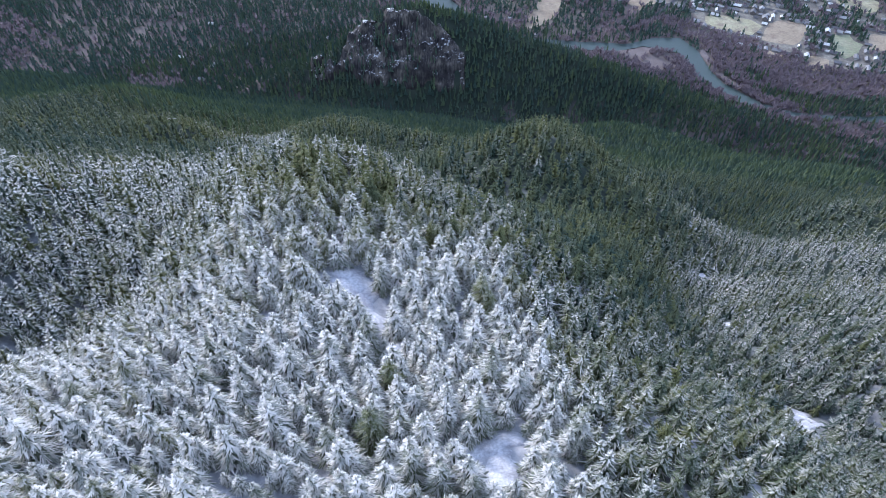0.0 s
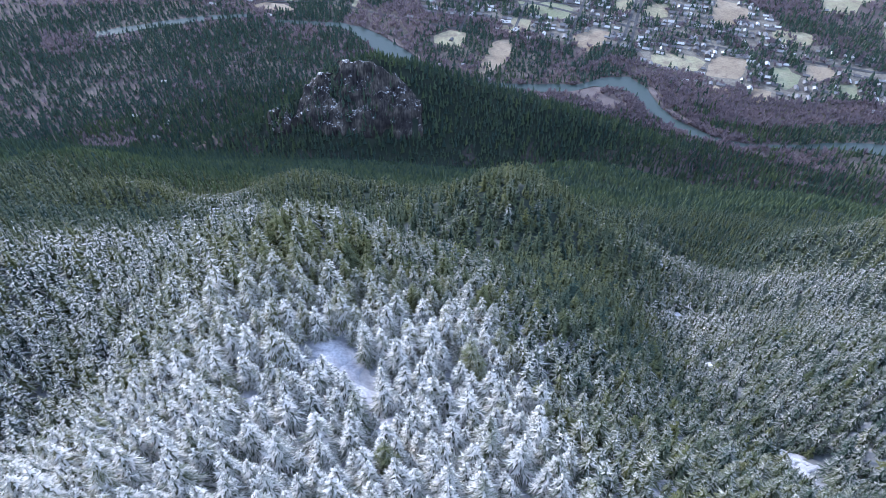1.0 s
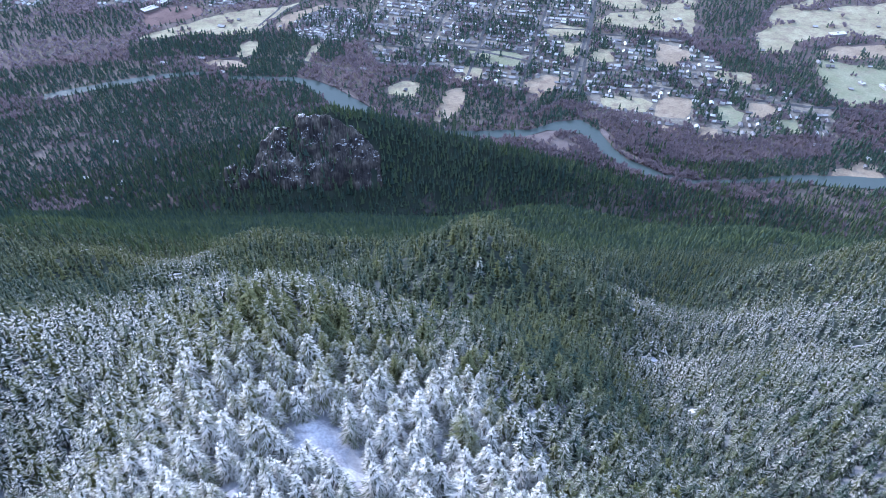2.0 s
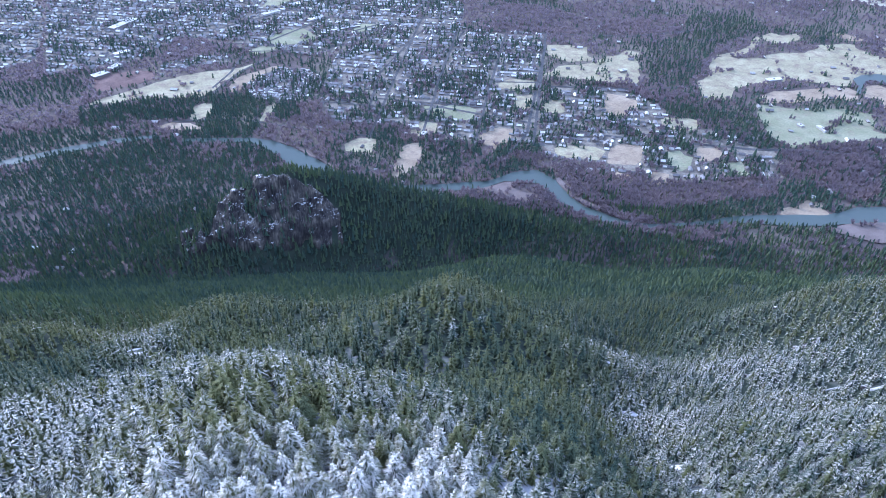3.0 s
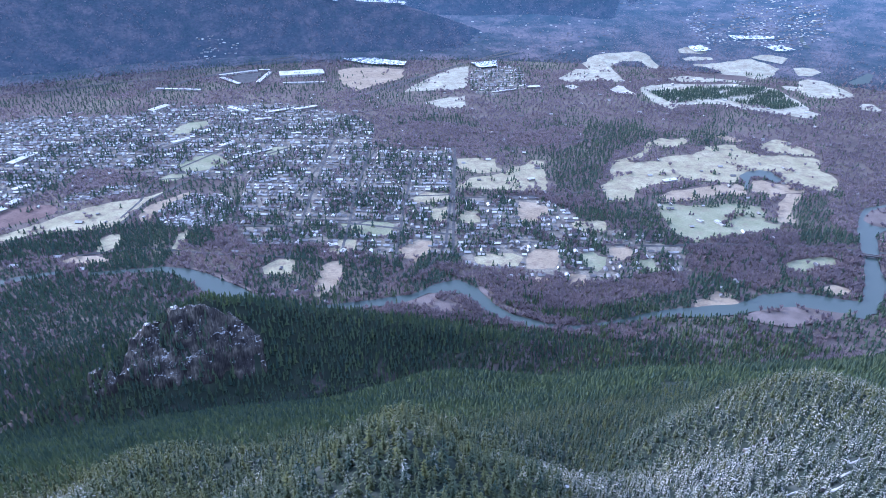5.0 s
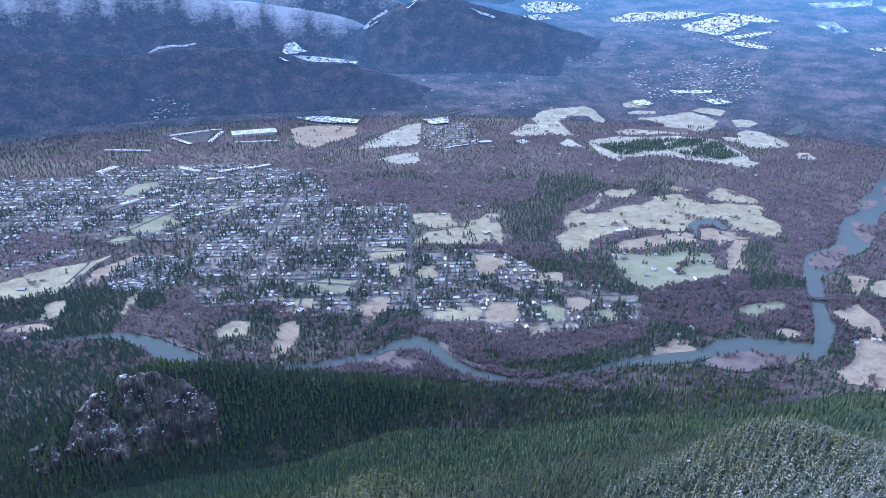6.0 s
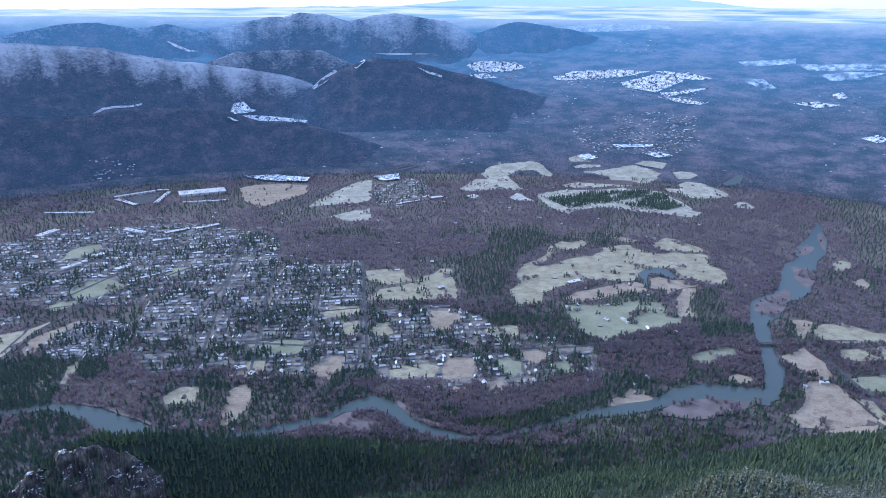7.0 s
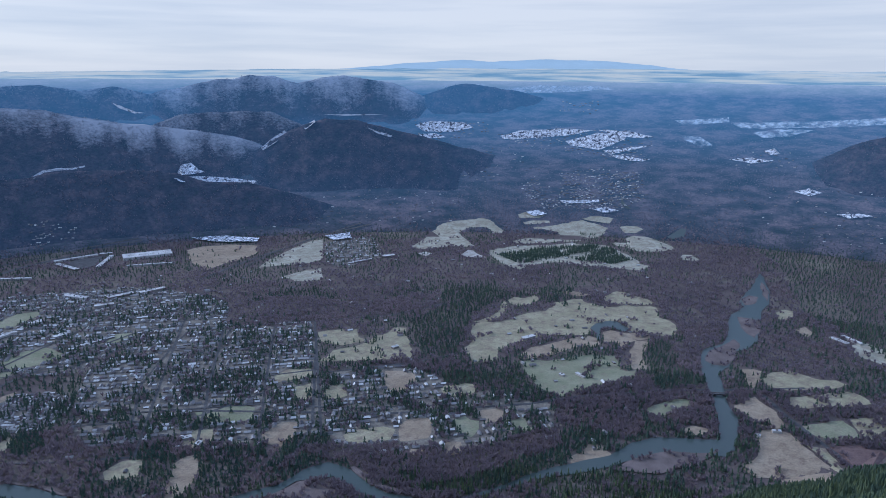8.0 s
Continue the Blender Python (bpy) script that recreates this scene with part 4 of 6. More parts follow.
quarter(30, [(612, 1503), (870, 1432), (1080, 1350), (976, 1196), (839, 1232), (564, 1395)])
quarter(24, [(1283, 3104), (1528, 3104), (1396, 2736), (1184, 2642), (1115, 2732)])
quarter(27, [(2777, 3116), (3110, 2856), (2985, 2691), (2789, 2712), (2635, 2952)])
quarter(22, [(544, 1486), (704, 1435), (889, 1358), (1078, 1258), (989, 1149), (825, 1172), (658, 1239), (538, 1308)])
quarter(20, [(-1415, 3305), (-1153, 3306), (-947, 2957), (-813, 2670), (-758, 2385), (-743, 2196), (-848, 2135), (-1008, 2053)])
# conifer woods
conifers([(1549, 1372), (1625, 1232), (1482, 1103), (1366, 1170)])
conifers([(932, 1518), (1051, 1474), (1020, 1417), (907, 1463)])
conifers([(375, 839), (563, 791), (747, 809), (961, 808), (1117, 774), (681, 986), (588, 1047), (408, 1149), (230, 1252), (44, 1360), (-106, 1409), (-216, 1271), (-307, 1157), (-209, 1032), (12, 930)])
conifers([(384, 1358), (482, 1338), (532, 1266), (776, 1190), (962, 1064), (893, 986), (632, 1078), (407, 1281)])
conifers([(-562, 1844), (-488, 1856), (-398, 1868), (-330, 1854), (-320, 1807), (-315, 1741), (-358, 1724), (-421, 1728), (-493, 1723), (-539, 1709)])
conifers([(-309, 1845), (-255, 1865), (-270, 1789), (-279, 1711), (-307, 1720)])
conifers([(-228, 1665), (-214, 1707), (-198, 1766), (-164, 1823), (-122, 1829), (-95, 1765), (-104, 1703), (-99, 1654), (-106, 1609), (-164, 1622), (-202, 1632)])
conifers([(-67, 1757), (-11, 1758), (-9, 1687), (-45, 1651), (-73, 1691)])
conifers([(-521, 1609), (-455, 1549), (-405, 1595), (-348, 1613), (-264, 1614), (-177, 1599), (-114, 1568), (-78, 1524), (-51, 1451), (-70, 1437), (-117, 1439), (-164, 1454), (-234, 1477), (-281, 1488), (-335, 1463), (-361, 1401), (-456, 1478), (-509, 1542)])
conifers([(427, 1394), (466, 1425), (528, 1436), (538, 1387), (512, 1339), (451, 1303), (398, 1307), (366, 1331)])
conifers([(1064, 1911), (1149, 1964), (1248, 2017), (1294, 1961), (1273, 1878), (1197, 1796), (1124, 1700), (1058, 1630), (1006, 1623), (959, 1673), (980, 1761)])
conifers([(1289, 2101), (1370, 2174), (1488, 2200), (1589, 2157), (1545, 2060), (1430, 1936), (1273, 1878), (1248, 2017)])
conifers([(1639, 1949), (1810, 2060), (1886, 1988), (1793, 1915), (1651, 1842), (1595, 1864)])
conifers([(941, 1519), (1012, 1486), (985, 1446), (922, 1473)])
conifers([(983, 1291), (1062, 1258), (1031, 1221), (964, 1254)])
conifers([(1556, 1388), (1635, 1388), (1625, 1338), (1502, 1265), (1409, 1227), (1410, 1266)])
conifers([(1842, 2466), (1958, 2459), (2108, 2450), (2239, 2413), (2342, 2381), (2358, 2311), (2317, 2187), (2282, 2090), (2179, 2080), (2136, 2131), (2079, 2201), (2057, 2279), (1956, 2303), (1823, 2285), (1822, 2340)])
GROVE = FIRS[-1]
conifers([(922, 1123), (997, 1117), (1065, 1100), (1047, 1053), (997, 1051), (932, 1039), (894, 1068)])
conifers([(471, 1410), (522, 1430), (531, 1382), (495, 1312), (450, 1319), (439, 1363)])
conifers([(559, 1284), (618, 1233), (664, 1185), (662, 1110), (614, 1097), (575, 1149), (556, 1219)])
conifers([(647, 3491), (768, 3659), (1017, 3626), (1240, 3567), (1421, 3539), (1723, 3206), (1470, 3096), (1331, 3333), (1089, 3325), (883, 3380)])
conifers([(-34, 3698), (-23, 3892), (26, 3620), (88, 3567), (220, 3552), (168, 3479), (-1, 3531)])
conifers([(3137, 2149), (3436, 2068), (3496, 1952), (3566, 1660), (2074, 935), (2207, 1114), (2252, 1271), (2441, 1446), (2714, 1637), (2990, 1981)])
# leafless woods
leafless([(1010, 1215), (1093, 1254), (1205, 1257), (1283, 1239), (1299, 1195), (1248, 1126), (1176, 1037), (1096, 1025), (1073, 1071), (1016, 1160)])
leafless([(1958, 1674), (2249, 1756), (2233, 1555), (2023, 1356), (1723, 1293), (1519, 1141), (1537, 1248), (1697, 1350), (1842, 1488)])
leafless([(595, 2300), (740, 2424), (893, 2356), (1048, 2104), (789, 2046), (637, 2115)])
leafless([(1428, 2266), (1655, 2450), (1727, 2309), (1692, 2151), (1500, 2217)])
leafless([(370, 1317), (423, 1319), (463, 1354), (517, 1282), (566, 1130), (740, 1078), (952, 1083), (1019, 1164), (850, 1153), (658, 1281), (473, 1380)])
leafless([(2830, 2626), (3096, 2510), (3275, 2287), (3112, 2131), (2689, 1751), (2106, 1498), (2195, 1767), (2294, 1996), (2639, 2126)])
# streets and highways: width, then the line
road(6.5, [(150, 1525), (235, 1766), (383, 2172), (498, 2471)])
road(6.5, [(278, 1514), (388, 1815), (527, 2181)])
road(6.5, [(398, 1459), (525, 1771), (679, 2133)])
road(7, [(524, 1403), (655, 1729), (806, 2109)])
road(9, [(-614, 2139), (-453, 2254), (-164, 2403), (64, 2542), (511, 2726)])
road(7, [(-228, 1897), (-179, 1999), (-148, 2119), (-115, 2145), (81, 2115), (287, 2203)])
road(22, [(-164, 3166), (39, 3334), (373, 3497), (531, 3534)])
road(16, [(605, 2777), (906, 2987), (1108, 3099), (1344, 3242), (1605, 3254)])
road(9, [(634, 2171), (813, 2100), (1060, 2023), (1347, 2034)])
road(9, [(261, 1715), (483, 1565), (698, 1420), (1023, 1277), (1156, 1241), (1362, 1155), (1517, 1059), (1699, 958)])
road(6.5, [(46, 1754), (308, 1644), (652, 1722), (915, 1645), (1090, 1631)])
road(6.5, [(350, 1827), (660, 1744)])
road(12, [(1567, 994), (1508, 889), (1469, 803), (1413, 675), (1419, 611)])
road(6.5, [(-332, 1713), (-164, 1698), (-8, 1607), (145, 1536)])
road(6.5, [(436, 1357), (525, 1458), (630, 1694), (771, 2012)])
road(6, [(162, 1650), (234, 1903), (358, 2118), (469, 2289)])
road(6, [(304, 1574), (387, 1822), (480, 2054), (554, 2184)])
road(6, [(40, 1807), (268, 1711), (462, 1627), (637, 1491), (826, 1392)])
road(6, [(118, 2143), (352, 2095), (603, 1990)])
road(9, [(-227, 1856), (-158, 1991), (-62, 2092), (126, 2214), (309, 2311), (481, 2333)])
road(8, [(-242, 2239), (-87, 2203), (93, 2366), (317, 2567), (680, 2610)])
road(16, [(-838, 3411), (-700, 3340), (-569, 3327), (-394, 3348), (-258, 3373), (-92, 3381), (84, 3454), (299, 3528), (523, 3561)])
road(10, [(801, 2854), (978, 3011), (1122, 3108), (1279, 3210), (1424, 3261), (1568, 3292)])


def car_park(poly):
    ob, p = sheet("car_park", poly, 0.9 + 0.02 * len(OPEN), ASPHALT, 20, 1)
    tagged(ob, "dark wet asphalt car park between shops", "car park", kind="structure")
    OPEN.append(p)


car_park([(185, 3290), (225, 3338), (345, 3355), (308, 3215), (235, 3165)])
# ---- valley woods ----
def on_any(x, y, polys):
    hit = np.zeros(len(x), bool)
    for p in polys:
        hit |= inside(x, y, p)
    return hit


def on_road(x, y, slack):
    hit = np.zeros(len(x), bool)
    for width, q in STREETS:
        for a, b in zip(q[:-1], q[1:]):
            d = b - a
            k = np.clip(((x - a[0]) * d[0] + (y - a[1]) * d[1]) / (d @ d), 0, 1)
            hit |= np.hypot(x - a[0] - k * d[0], y - a[1] - k * d[1]) < width / 2 + slack
    return hit


# the bare rock's outline on the hill below the mountain
CLIFF = [(-190, 1040), (-173, 1061), (-163, 1071), (-134, 1076), (-104, 1077), (-85, 1066), (-42, 1050), (-8, 1042), (4, 1031), (23, 1024), (38, 1017), (36, 978), (11, 974), (-11, 978), (-29, 990), (-54, 985), (-100, 996), (-128, 1000), (-152, 1018)]
SHOULDER = [(-245, 1078), (-231, 1090), (-195, 1061), (-186, 1041), (-196, 1029), (-223, 1038)]


def bare_rock(x, y):
    """Where the hill's rock lies bare, with a ragged edge."""
    u, v = x + 9 * rough_noise(x, y, 22, 3), y + 9 * rough_noise(x + 300, y, 22, 3)
    return inside(u, v, CLIFF) | inside(u, v, SHOULDER)


def valley_trees():
    firs, twigs = [], []
    for inner, outer, step, seed in ((470, 960, 5.3, 11), (960, 1340, 6.6, 10), (1340, 1900, 8.2, 12), (1900, 2600, 11.0, 13), (2600, 3540, 15.0, 14)):
        x, y, z = scatter(-1500, 3600, -200, 3600, step, lambda x, y, z: ((np.hypot(x, y) > inner) & (np.hypot(x, y) <= outer) & seen(x, y, 1)) * 1.0, seed=seed)
        low = (z < 25) | (np.hypot(x, y) > 3400)
        wood = on_any(x, y, FIRS)
        stray_x, stray_y = 16 * rough_noise(x, y, 28, 3), 16 * rough_noise(x + 400, y, 28, 3)
        clear = (~on_any(x + stray_x, y + stray_y, OPEN) | (rough_noise(x, y, 45, 3) > np.where(wood, -0.2, 0.36))) & (~on_any(x, y, WET) | on_any(x, y, BARS)) & ~on_road(x, y, 0.6) & ((x > 545) | (y > 460) & (rough_noise(x + 70, y, 30, 2) < (y - 530 + 60 * rough_noise(x, y, 90, 3)) / 70))
        town = np.zeros(len(x), bool)
        for _, p in BUILT:
            town |= inside(x, y, p)
        r = np.random.default_rng(seed)
        u = r.uniform(0, 1, len(x))
        patchy = rough_noise(x, y, 190, 3)
        dense = np.where(town, 0.40 + 1.3 * rough_noise(x, y, 55, 3), np.where(low & ~wood, 0.80 + 0.5 * patchy, 0.97))
        rocky = bare_rock(x, y) & (rough_noise(x, y * 0.3, 16, 3) < np.where((x > -60) & (x < -10) & (y < 1010), -0.15, np.where((x > 5) & (y > 985), 0.0, 0.16)))
        bar = on_any(x, y, BARS)
        dense = np.where(bar, 0.30 + 1.1 * rough_noise(x, y, 40, 2), dense)
        clear &= (u < dense) & ~rocky
        v = r.uniform(0, 1, len(x))
        odds = np.where(~low, 1.1, np.where(wood, 0.94, np.where(town, 0.7, np.clip(0.36 + 0.22 * np.clip((1700 - np.hypot(x, y)) / 300, 0, 1) + 0.3 * np.clip((np.hypot(x, y) - 2950) / 250, 0, 1) * (x < 0.5 * y) + 1.9 * rough_noise(x + 3000, y, 150, 3), 0.05, 0.95))))
        odds = np.where(low & (x < -120) & (y > 1000) & (y < 1720), np.clip(0.92 + 1.1 * rough_noise(x, y, 110, 3), 0.12, 0.98), odds)
        odds = np.where(on_any(x, y, LEAFLESS), np.clip(0.02 + 0.3 * rough_noise(x, y, 60, 3), 0.01, 0.25), odds)
        odds = np.where(bar, 0.03, odds)
        fir = clear & (v < odds)
        twig = clear & ~fir
        big = 1.0 if step < 9 else (0.95 if step < 13 else 0.85)
        z = z + np.where(bare_rock(x, y), 4.0, 0.0)
        firs.append((x[fir], y[fir], z[fir], np.where(step < 6, r.uniform(8, 15, fir.sum()), r.uniform(11, 22, fir.sum())) * big * np.where(town[fir], 1.12, 1.0), step))
        twigs.append((x[twig], y[twig], z[twig], r.uniform(8, 13, twig.sum()) * big * (1.1 if step < 15 else 1.35), step))
    # rows of firs on the snowy meadow
    x, y, z = scatter(GROVE[:, 0].min(), GROVE[:, 0].max(), GROVE[:, 1].min(), GROVE[:, 1].max(), 9.5, lambda x, y, z: (rough_noise(x * 0.5, y * 1.5, 60, 3) > -0.22) * 0.9, seed=17)
    ok = inside(x, y, GROVE)
    firs.append((x[ok], y[ok], z[ok], np.random.default_rng(18).uniform(13, 22, ok.sum()), 9.5))
    r = np.random.default_rng(21)
    for k, (x, y, z, size, step) in enumerate(firs):
        name = ("foothill_forest", "rock_hill_forest", "riverside_conifers", "town_conifers", "far_conifers", "meadow_firs")[k]
        ob = forest(name, FAR if k == 1 else FARTHER, (x, y, z), size, NEEDLES_LOW, np.clip(0.08 + 0.1 * rough_noise(x, y, 120, 2), 0, 1), np.clip(tint_of(x, y, r) * (0.45 if k > 1 else 1.0) + 0.12 * np.clip((900 - y) / 300, 0, 1), 0, 1), seed=30 + k)
        tagged(ob, ("dark green conifer forest on the lower slopes", "dark conifer forest over the rocky hill", "dark conifers along the river", "tall dark conifers among the houses", "dark conifer woods far across the valley", "rows of dark firs on a snowy meadow")[k], "forest", kind="stuff")
    for k, (x, y, z, size, step) in enumerate(twigs):
        if not len(x):
            continue
        ob = forest(("slope_bare_trees", "hill_foot_bare_trees", "riverside_bare_trees", "town_bare_trees", "far_bare_trees")[k], TWIGGY if k < 3 else THIN_TWIGS, (x, y, z), size, TWIGS if k < 3 else HAZED_TWIGS, 0 * x, 0 * x, seed=40 + k)
        tagged(ob, "leafless purplish brown winter trees on the valley floor", "woods", kind="stuff")


valley_trees()


# ---- houses ----
def island_tone(name, stops, rough=0.8):
    """One colour to each joined piece, picked from a range, with a little grain."""
    m, n, l, b = material(name, rough)
    g = n.new("ShaderNodeNewGeometry")
    o = n.new("ShaderNodeObjectInfo")
    pick = math_node(n, l, "FRACT", math_node(n, l, "ADD", g.outputs["Random Per Island"], o.outputs["Random"]))
    col = ramp_node(n, l, pick, stops)
    fine = noise_node(n, l, 0.6, 3)
    l.new(mix_node(n, l, 1.0, col, ramp_node(n, l, fine, [(0.3, (0.75, 0.75, 0.75)), (0.7, (1.1, 1.1, 1.1))]), "MULTIPLY"), b.inputs["Base Color"])
    return m


ROOF = island_tone("frosted_roof", [(0.0, (0.12, 0.115, 0.125)), (0.3, (0.22, 0.21, 0.215)), (0.55, (0.34, 0.33, 0.33)), (0.75, (0.47, 0.46, 0.455)), (0.92, (0.76, 0.75, 0.73))])
WALL = island_tone("house_siding", [(0.0, (0.16, 0.13, 0.12)), (0.4, (0.34, 0.32, 0.30)), (0.75, (0.45, 0.435, 0.415)), (1.0, (0.62, 0.61, 0.59))])
FLAT_ROOF = two_tone("snowy_flat_roof", [(0.3, (0.44, 0.44, 0.44)), (0.5, (0.60, 0.60, 0.60)), (0.7, (0.76, 0.76, 0.75))], 0.03, 0.4)


def house_shape(long, wide, eave, ridge):
    """Walls with gables, and a roof of two thick overhanging slopes."""
    a, b = long / 2, wide / 2
    wv = [(-a, -b, -0.5), (a, -b, -0.5), (a, b, -0.5), (-a, b, -0.5), (-a, -b, eave), (a, -b, eave), (a, b, eave), (-a, b, eave), (-a, 0, ridge - 0.15), (a, 0, ridge - 0.15)]
    wf = [(0, 1, 5), (0, 5, 4), (2, 3, 7), (2, 7, 6), (1, 2, 6), (1, 6, 5), (5, 6, 9), (3, 0, 4), (3, 4, 7), (7, 4, 8)]
    A, B, d = a + 0.6, b + 0.7, 0.35
    drop = (ridge - eave) / b * 0.7
    rv, rf = [], []
    for s in (-1, 1):
        k = len(rv)
        rv += [(-A, 0, ridge), (A, 0, ridge), (A, s * B, eave - drop), (-A, s * B, eave - drop), (-A, 0, ridge - d), (A, 0, ridge - d), (A, s * B, eave - drop - d), (-A, s * B, eave - drop - d)]
        q = [(0, 3, 2), (0, 2, 1), (3, 7, 6), (3, 6, 2), (0, 4, 7), (0, 7, 3), (1, 2, 6), (1, 6, 5)]
        rf += [tuple(k + i for i in (t if s < 0 else t[::-1])) for t in q]
    return (np.array(wv, float), np.array(wf)), (np.array(rv, float), np.array(rf))


def place_many(shape, xs, ys, zs, turn, scale):
    v, f = shape
    c, s = np.cos(turn)[:, None], np.sin(turn)[:, None]
    g = scale[:, None]
    p = np.stack([xs[:, None] + (v[:, 0] * c - v[:, 1] * s) * g, ys[:, None] + (v[:, 0] * s + v[:, 1] * c) * g, zs[:, None] + v[:, 2] * g], -1)
    return p.reshape(-1, 3), (f[None] + (np.arange(len(xs)) * len(v))[:, None, None]).reshape(-1, 3)


HOUSES = [house_shape(*a) for a in ((13, 9, 3.2, 6.0), (16, 9, 3.0, 5.6), (11, 9.5, 5.4, 8.4), (18, 10, 3.2, 6.2), (10, 7.5, 3.0, 5.2))]


STREET = (math.cos(radians(-21.5)), math.sin(radians(-21.5)))


def town():
    X, Y, Z, T = [], [], [], []
    for k, (spacing, poly) in enumerate(BUILT):
        lo, hi = poly.min(0), poly.max(0)
        # rows along the streets
        mid, half = (lo + hi) / 2, np.hypot(*(hi - lo)) / 2
        r = np.random.default_rng(70 + k)
        gu, gv = np.meshgrid(np.arange(-half, half, spacing * 0.86), np.concatenate([[b, b + spacing * 1.05] for b in np.arange(-half, half, spacing * 2.75)]))
        gu = (gu + r.uniform(-0.2, 0.2, gu.shape) * spacing).ravel()
        gv = (gv + r.uniform(-0.13, 0.13, gv.shape) * spacing).ravel()
        keep = r.uniform(0, 1, len(gu)) < 0.93
        gu, gv = gu[keep], gv[keep]
        x, y = mid[0] + gu * STREET[0] - gv * STREET[1], mid[1] + gu * STREET[1] + gv * STREET[0]
        if spacing == 12:
            # a park of mobile homes on oval lanes
            rings = [(a, e) for e in np.arange(0.18, 1.0, 0.115) for a in np.arange(0, 6.283, 0.085 / e)]
            ra, re = np.array(rings).T
            x, y = mid[0] + np.cos(ra) * re * (hi[0] - lo[0]) * 0.48, mid[1] + np.sin(ra) * re * (hi[1] - lo[1]) * 0.48
        z = height(x, y)
        ok = inside(x, y, poly) & ~on_any(x, y, OPEN) & ~on_any(x, y, WET + BARS) & ~on_road(x, y, 5)
        if X:
            ok &= np.min(np.hypot(x[:, None] - np.concatenate(X)[None], y[:, None] - np.concatenate(Y)[None]), 1) > spacing * 0.7
        X.append(x[ok]), Y.append(y[ok]), Z.append(z[ok]), T.append(np.full(ok.sum(), min(1.0, spacing / 18)))
    # scattered farms and cottages
    x, y, z = scatter(-500, 2400, 900, 3000, 75, lambda x, y, z: ((z < 3) & seen(x, y, -15)) * 0.35, seed=90)
    ok = ~on_any(x, y, WET + BARS) & ~on_road(x, y, 8) & ~on_any(x, y, [p for _, p in BUILT]) & ~on_any(x, y, FIRS)
    X.append(x[ok]), Y.append(y[ok]), Z.append(z[ok]), T.append(np.ones(ok.sum()))
    x, y, z, big = (np.concatenate(a) for a in (X, Y, Z, T))
    r = np.random.default_rng(8)
    n = len(x)
    turn = np.where(r.uniform(0, 1, n) < 0.5, 0.0, 1.5708) - 0.375 + r.normal(0, 0.06, n)
    kind = r.integers(0, len(HOUSES), n)
    scale = big * r.uniform(0.7, 1.08, n)
    first = np.zeros(n, bool)
    first[np.argsort(np.hypot(x - 350, y - 1250))[:300]] = True
    made = {}
    words = ("low house with a frosted gable roof", "long ranch house with a frosted roof", "two-storey house with a pale roof", "large house with a frost-covered gable roof", "small cottage with a frosted roof")
    for i in np.nonzero(first)[0]:
        k = int(kind[i])
        if k not in made:
            root = new("house")
            tagged(root, words[k] + " among trees", "house", "houses in the valley")
            (wv, wf), (rv, rf) = HOUSES[k]
            part("wall", build("wall", wv, wf, WALL), root)
            part("roof", build("roof", rv, rf, ROOF), root, "pale frosted roof")
            made[k] = ob = root
        else:
            ob = copy_thing(made[k], Matrix())
        g = float(scale[i])
        ob.matrix_basis = Matrix.LocRotScale((x[i], y[i], z[i] + 0.6), Euler((0, 0, turn[i])), (g, g, g))
    for part_no, (name, mat, label) in enumerate((("town_house_walls", WALL, "pale siding walls of many small town houses"), ("town_house_roofs", ROOF, "frosted gable roofs of many small town houses"))):
        V, F, at = [], [], 0
        for k in range(len(HOUSES)):
            m = (kind == k) & ~first
            v, f = place_many(HOUSES[k][part_no], x[m], y[m], z[m] + 0.6, turn[m], scale[m])
            V.append(v), F.append(f + at)
            at += len(v)
        tagged(new(name, build(name, np.concatenate(V), np.concatenate(F), mat)), label, "houses", kind="stuff")


town()


def hall(x, y, long, wide, tall, turn, label, name="warehouse"):
    """A large flat-roofed building: walls, a parapet roof slab and rooftop units."""
    root = new(name)
    tagged(root, label, "building", "large flat-roofed buildings")
    a, b = long / 2, wide / 2

    def slab(x0, x1, y0, y1, z0, z1):
        v = [(p, q, s) for s in (z0, z1) for p, q in ((x0, y0), (x1, y0), (x1, y1), (x0, y1))]
        f = [(0, 3, 2, 1), (4, 5, 6, 7), (0, 1, 5, 4), (1, 2, 6, 5), (2, 3, 7, 6), (3, 0, 4, 7)]
        return v, f
    part("wall", build("wall", *slab(-a, a, -b, b, -0.5, tall), WALL), root)
    part("roof", build("roof", *slab(-a - 0.4, a + 0.4, -b - 0.4, b + 0.4, tall + 0.01, tall + 0.9), FLAT_ROOF), root, "flat roof white with snow")
    for k in range(max(1, int(long / 40))):
        u = -a + (k + 0.5) * long / max(1, int(long / 40))
        part("roof_unit", build("roof_unit", *slab(u - 2, u + 2, -1.5, 1.5, tall + 0.9, tall + 2.6), WALL), root)
    root.matrix_basis = pose(x, y, float(height(x, y)) + 0.5, 0, 0, turn)



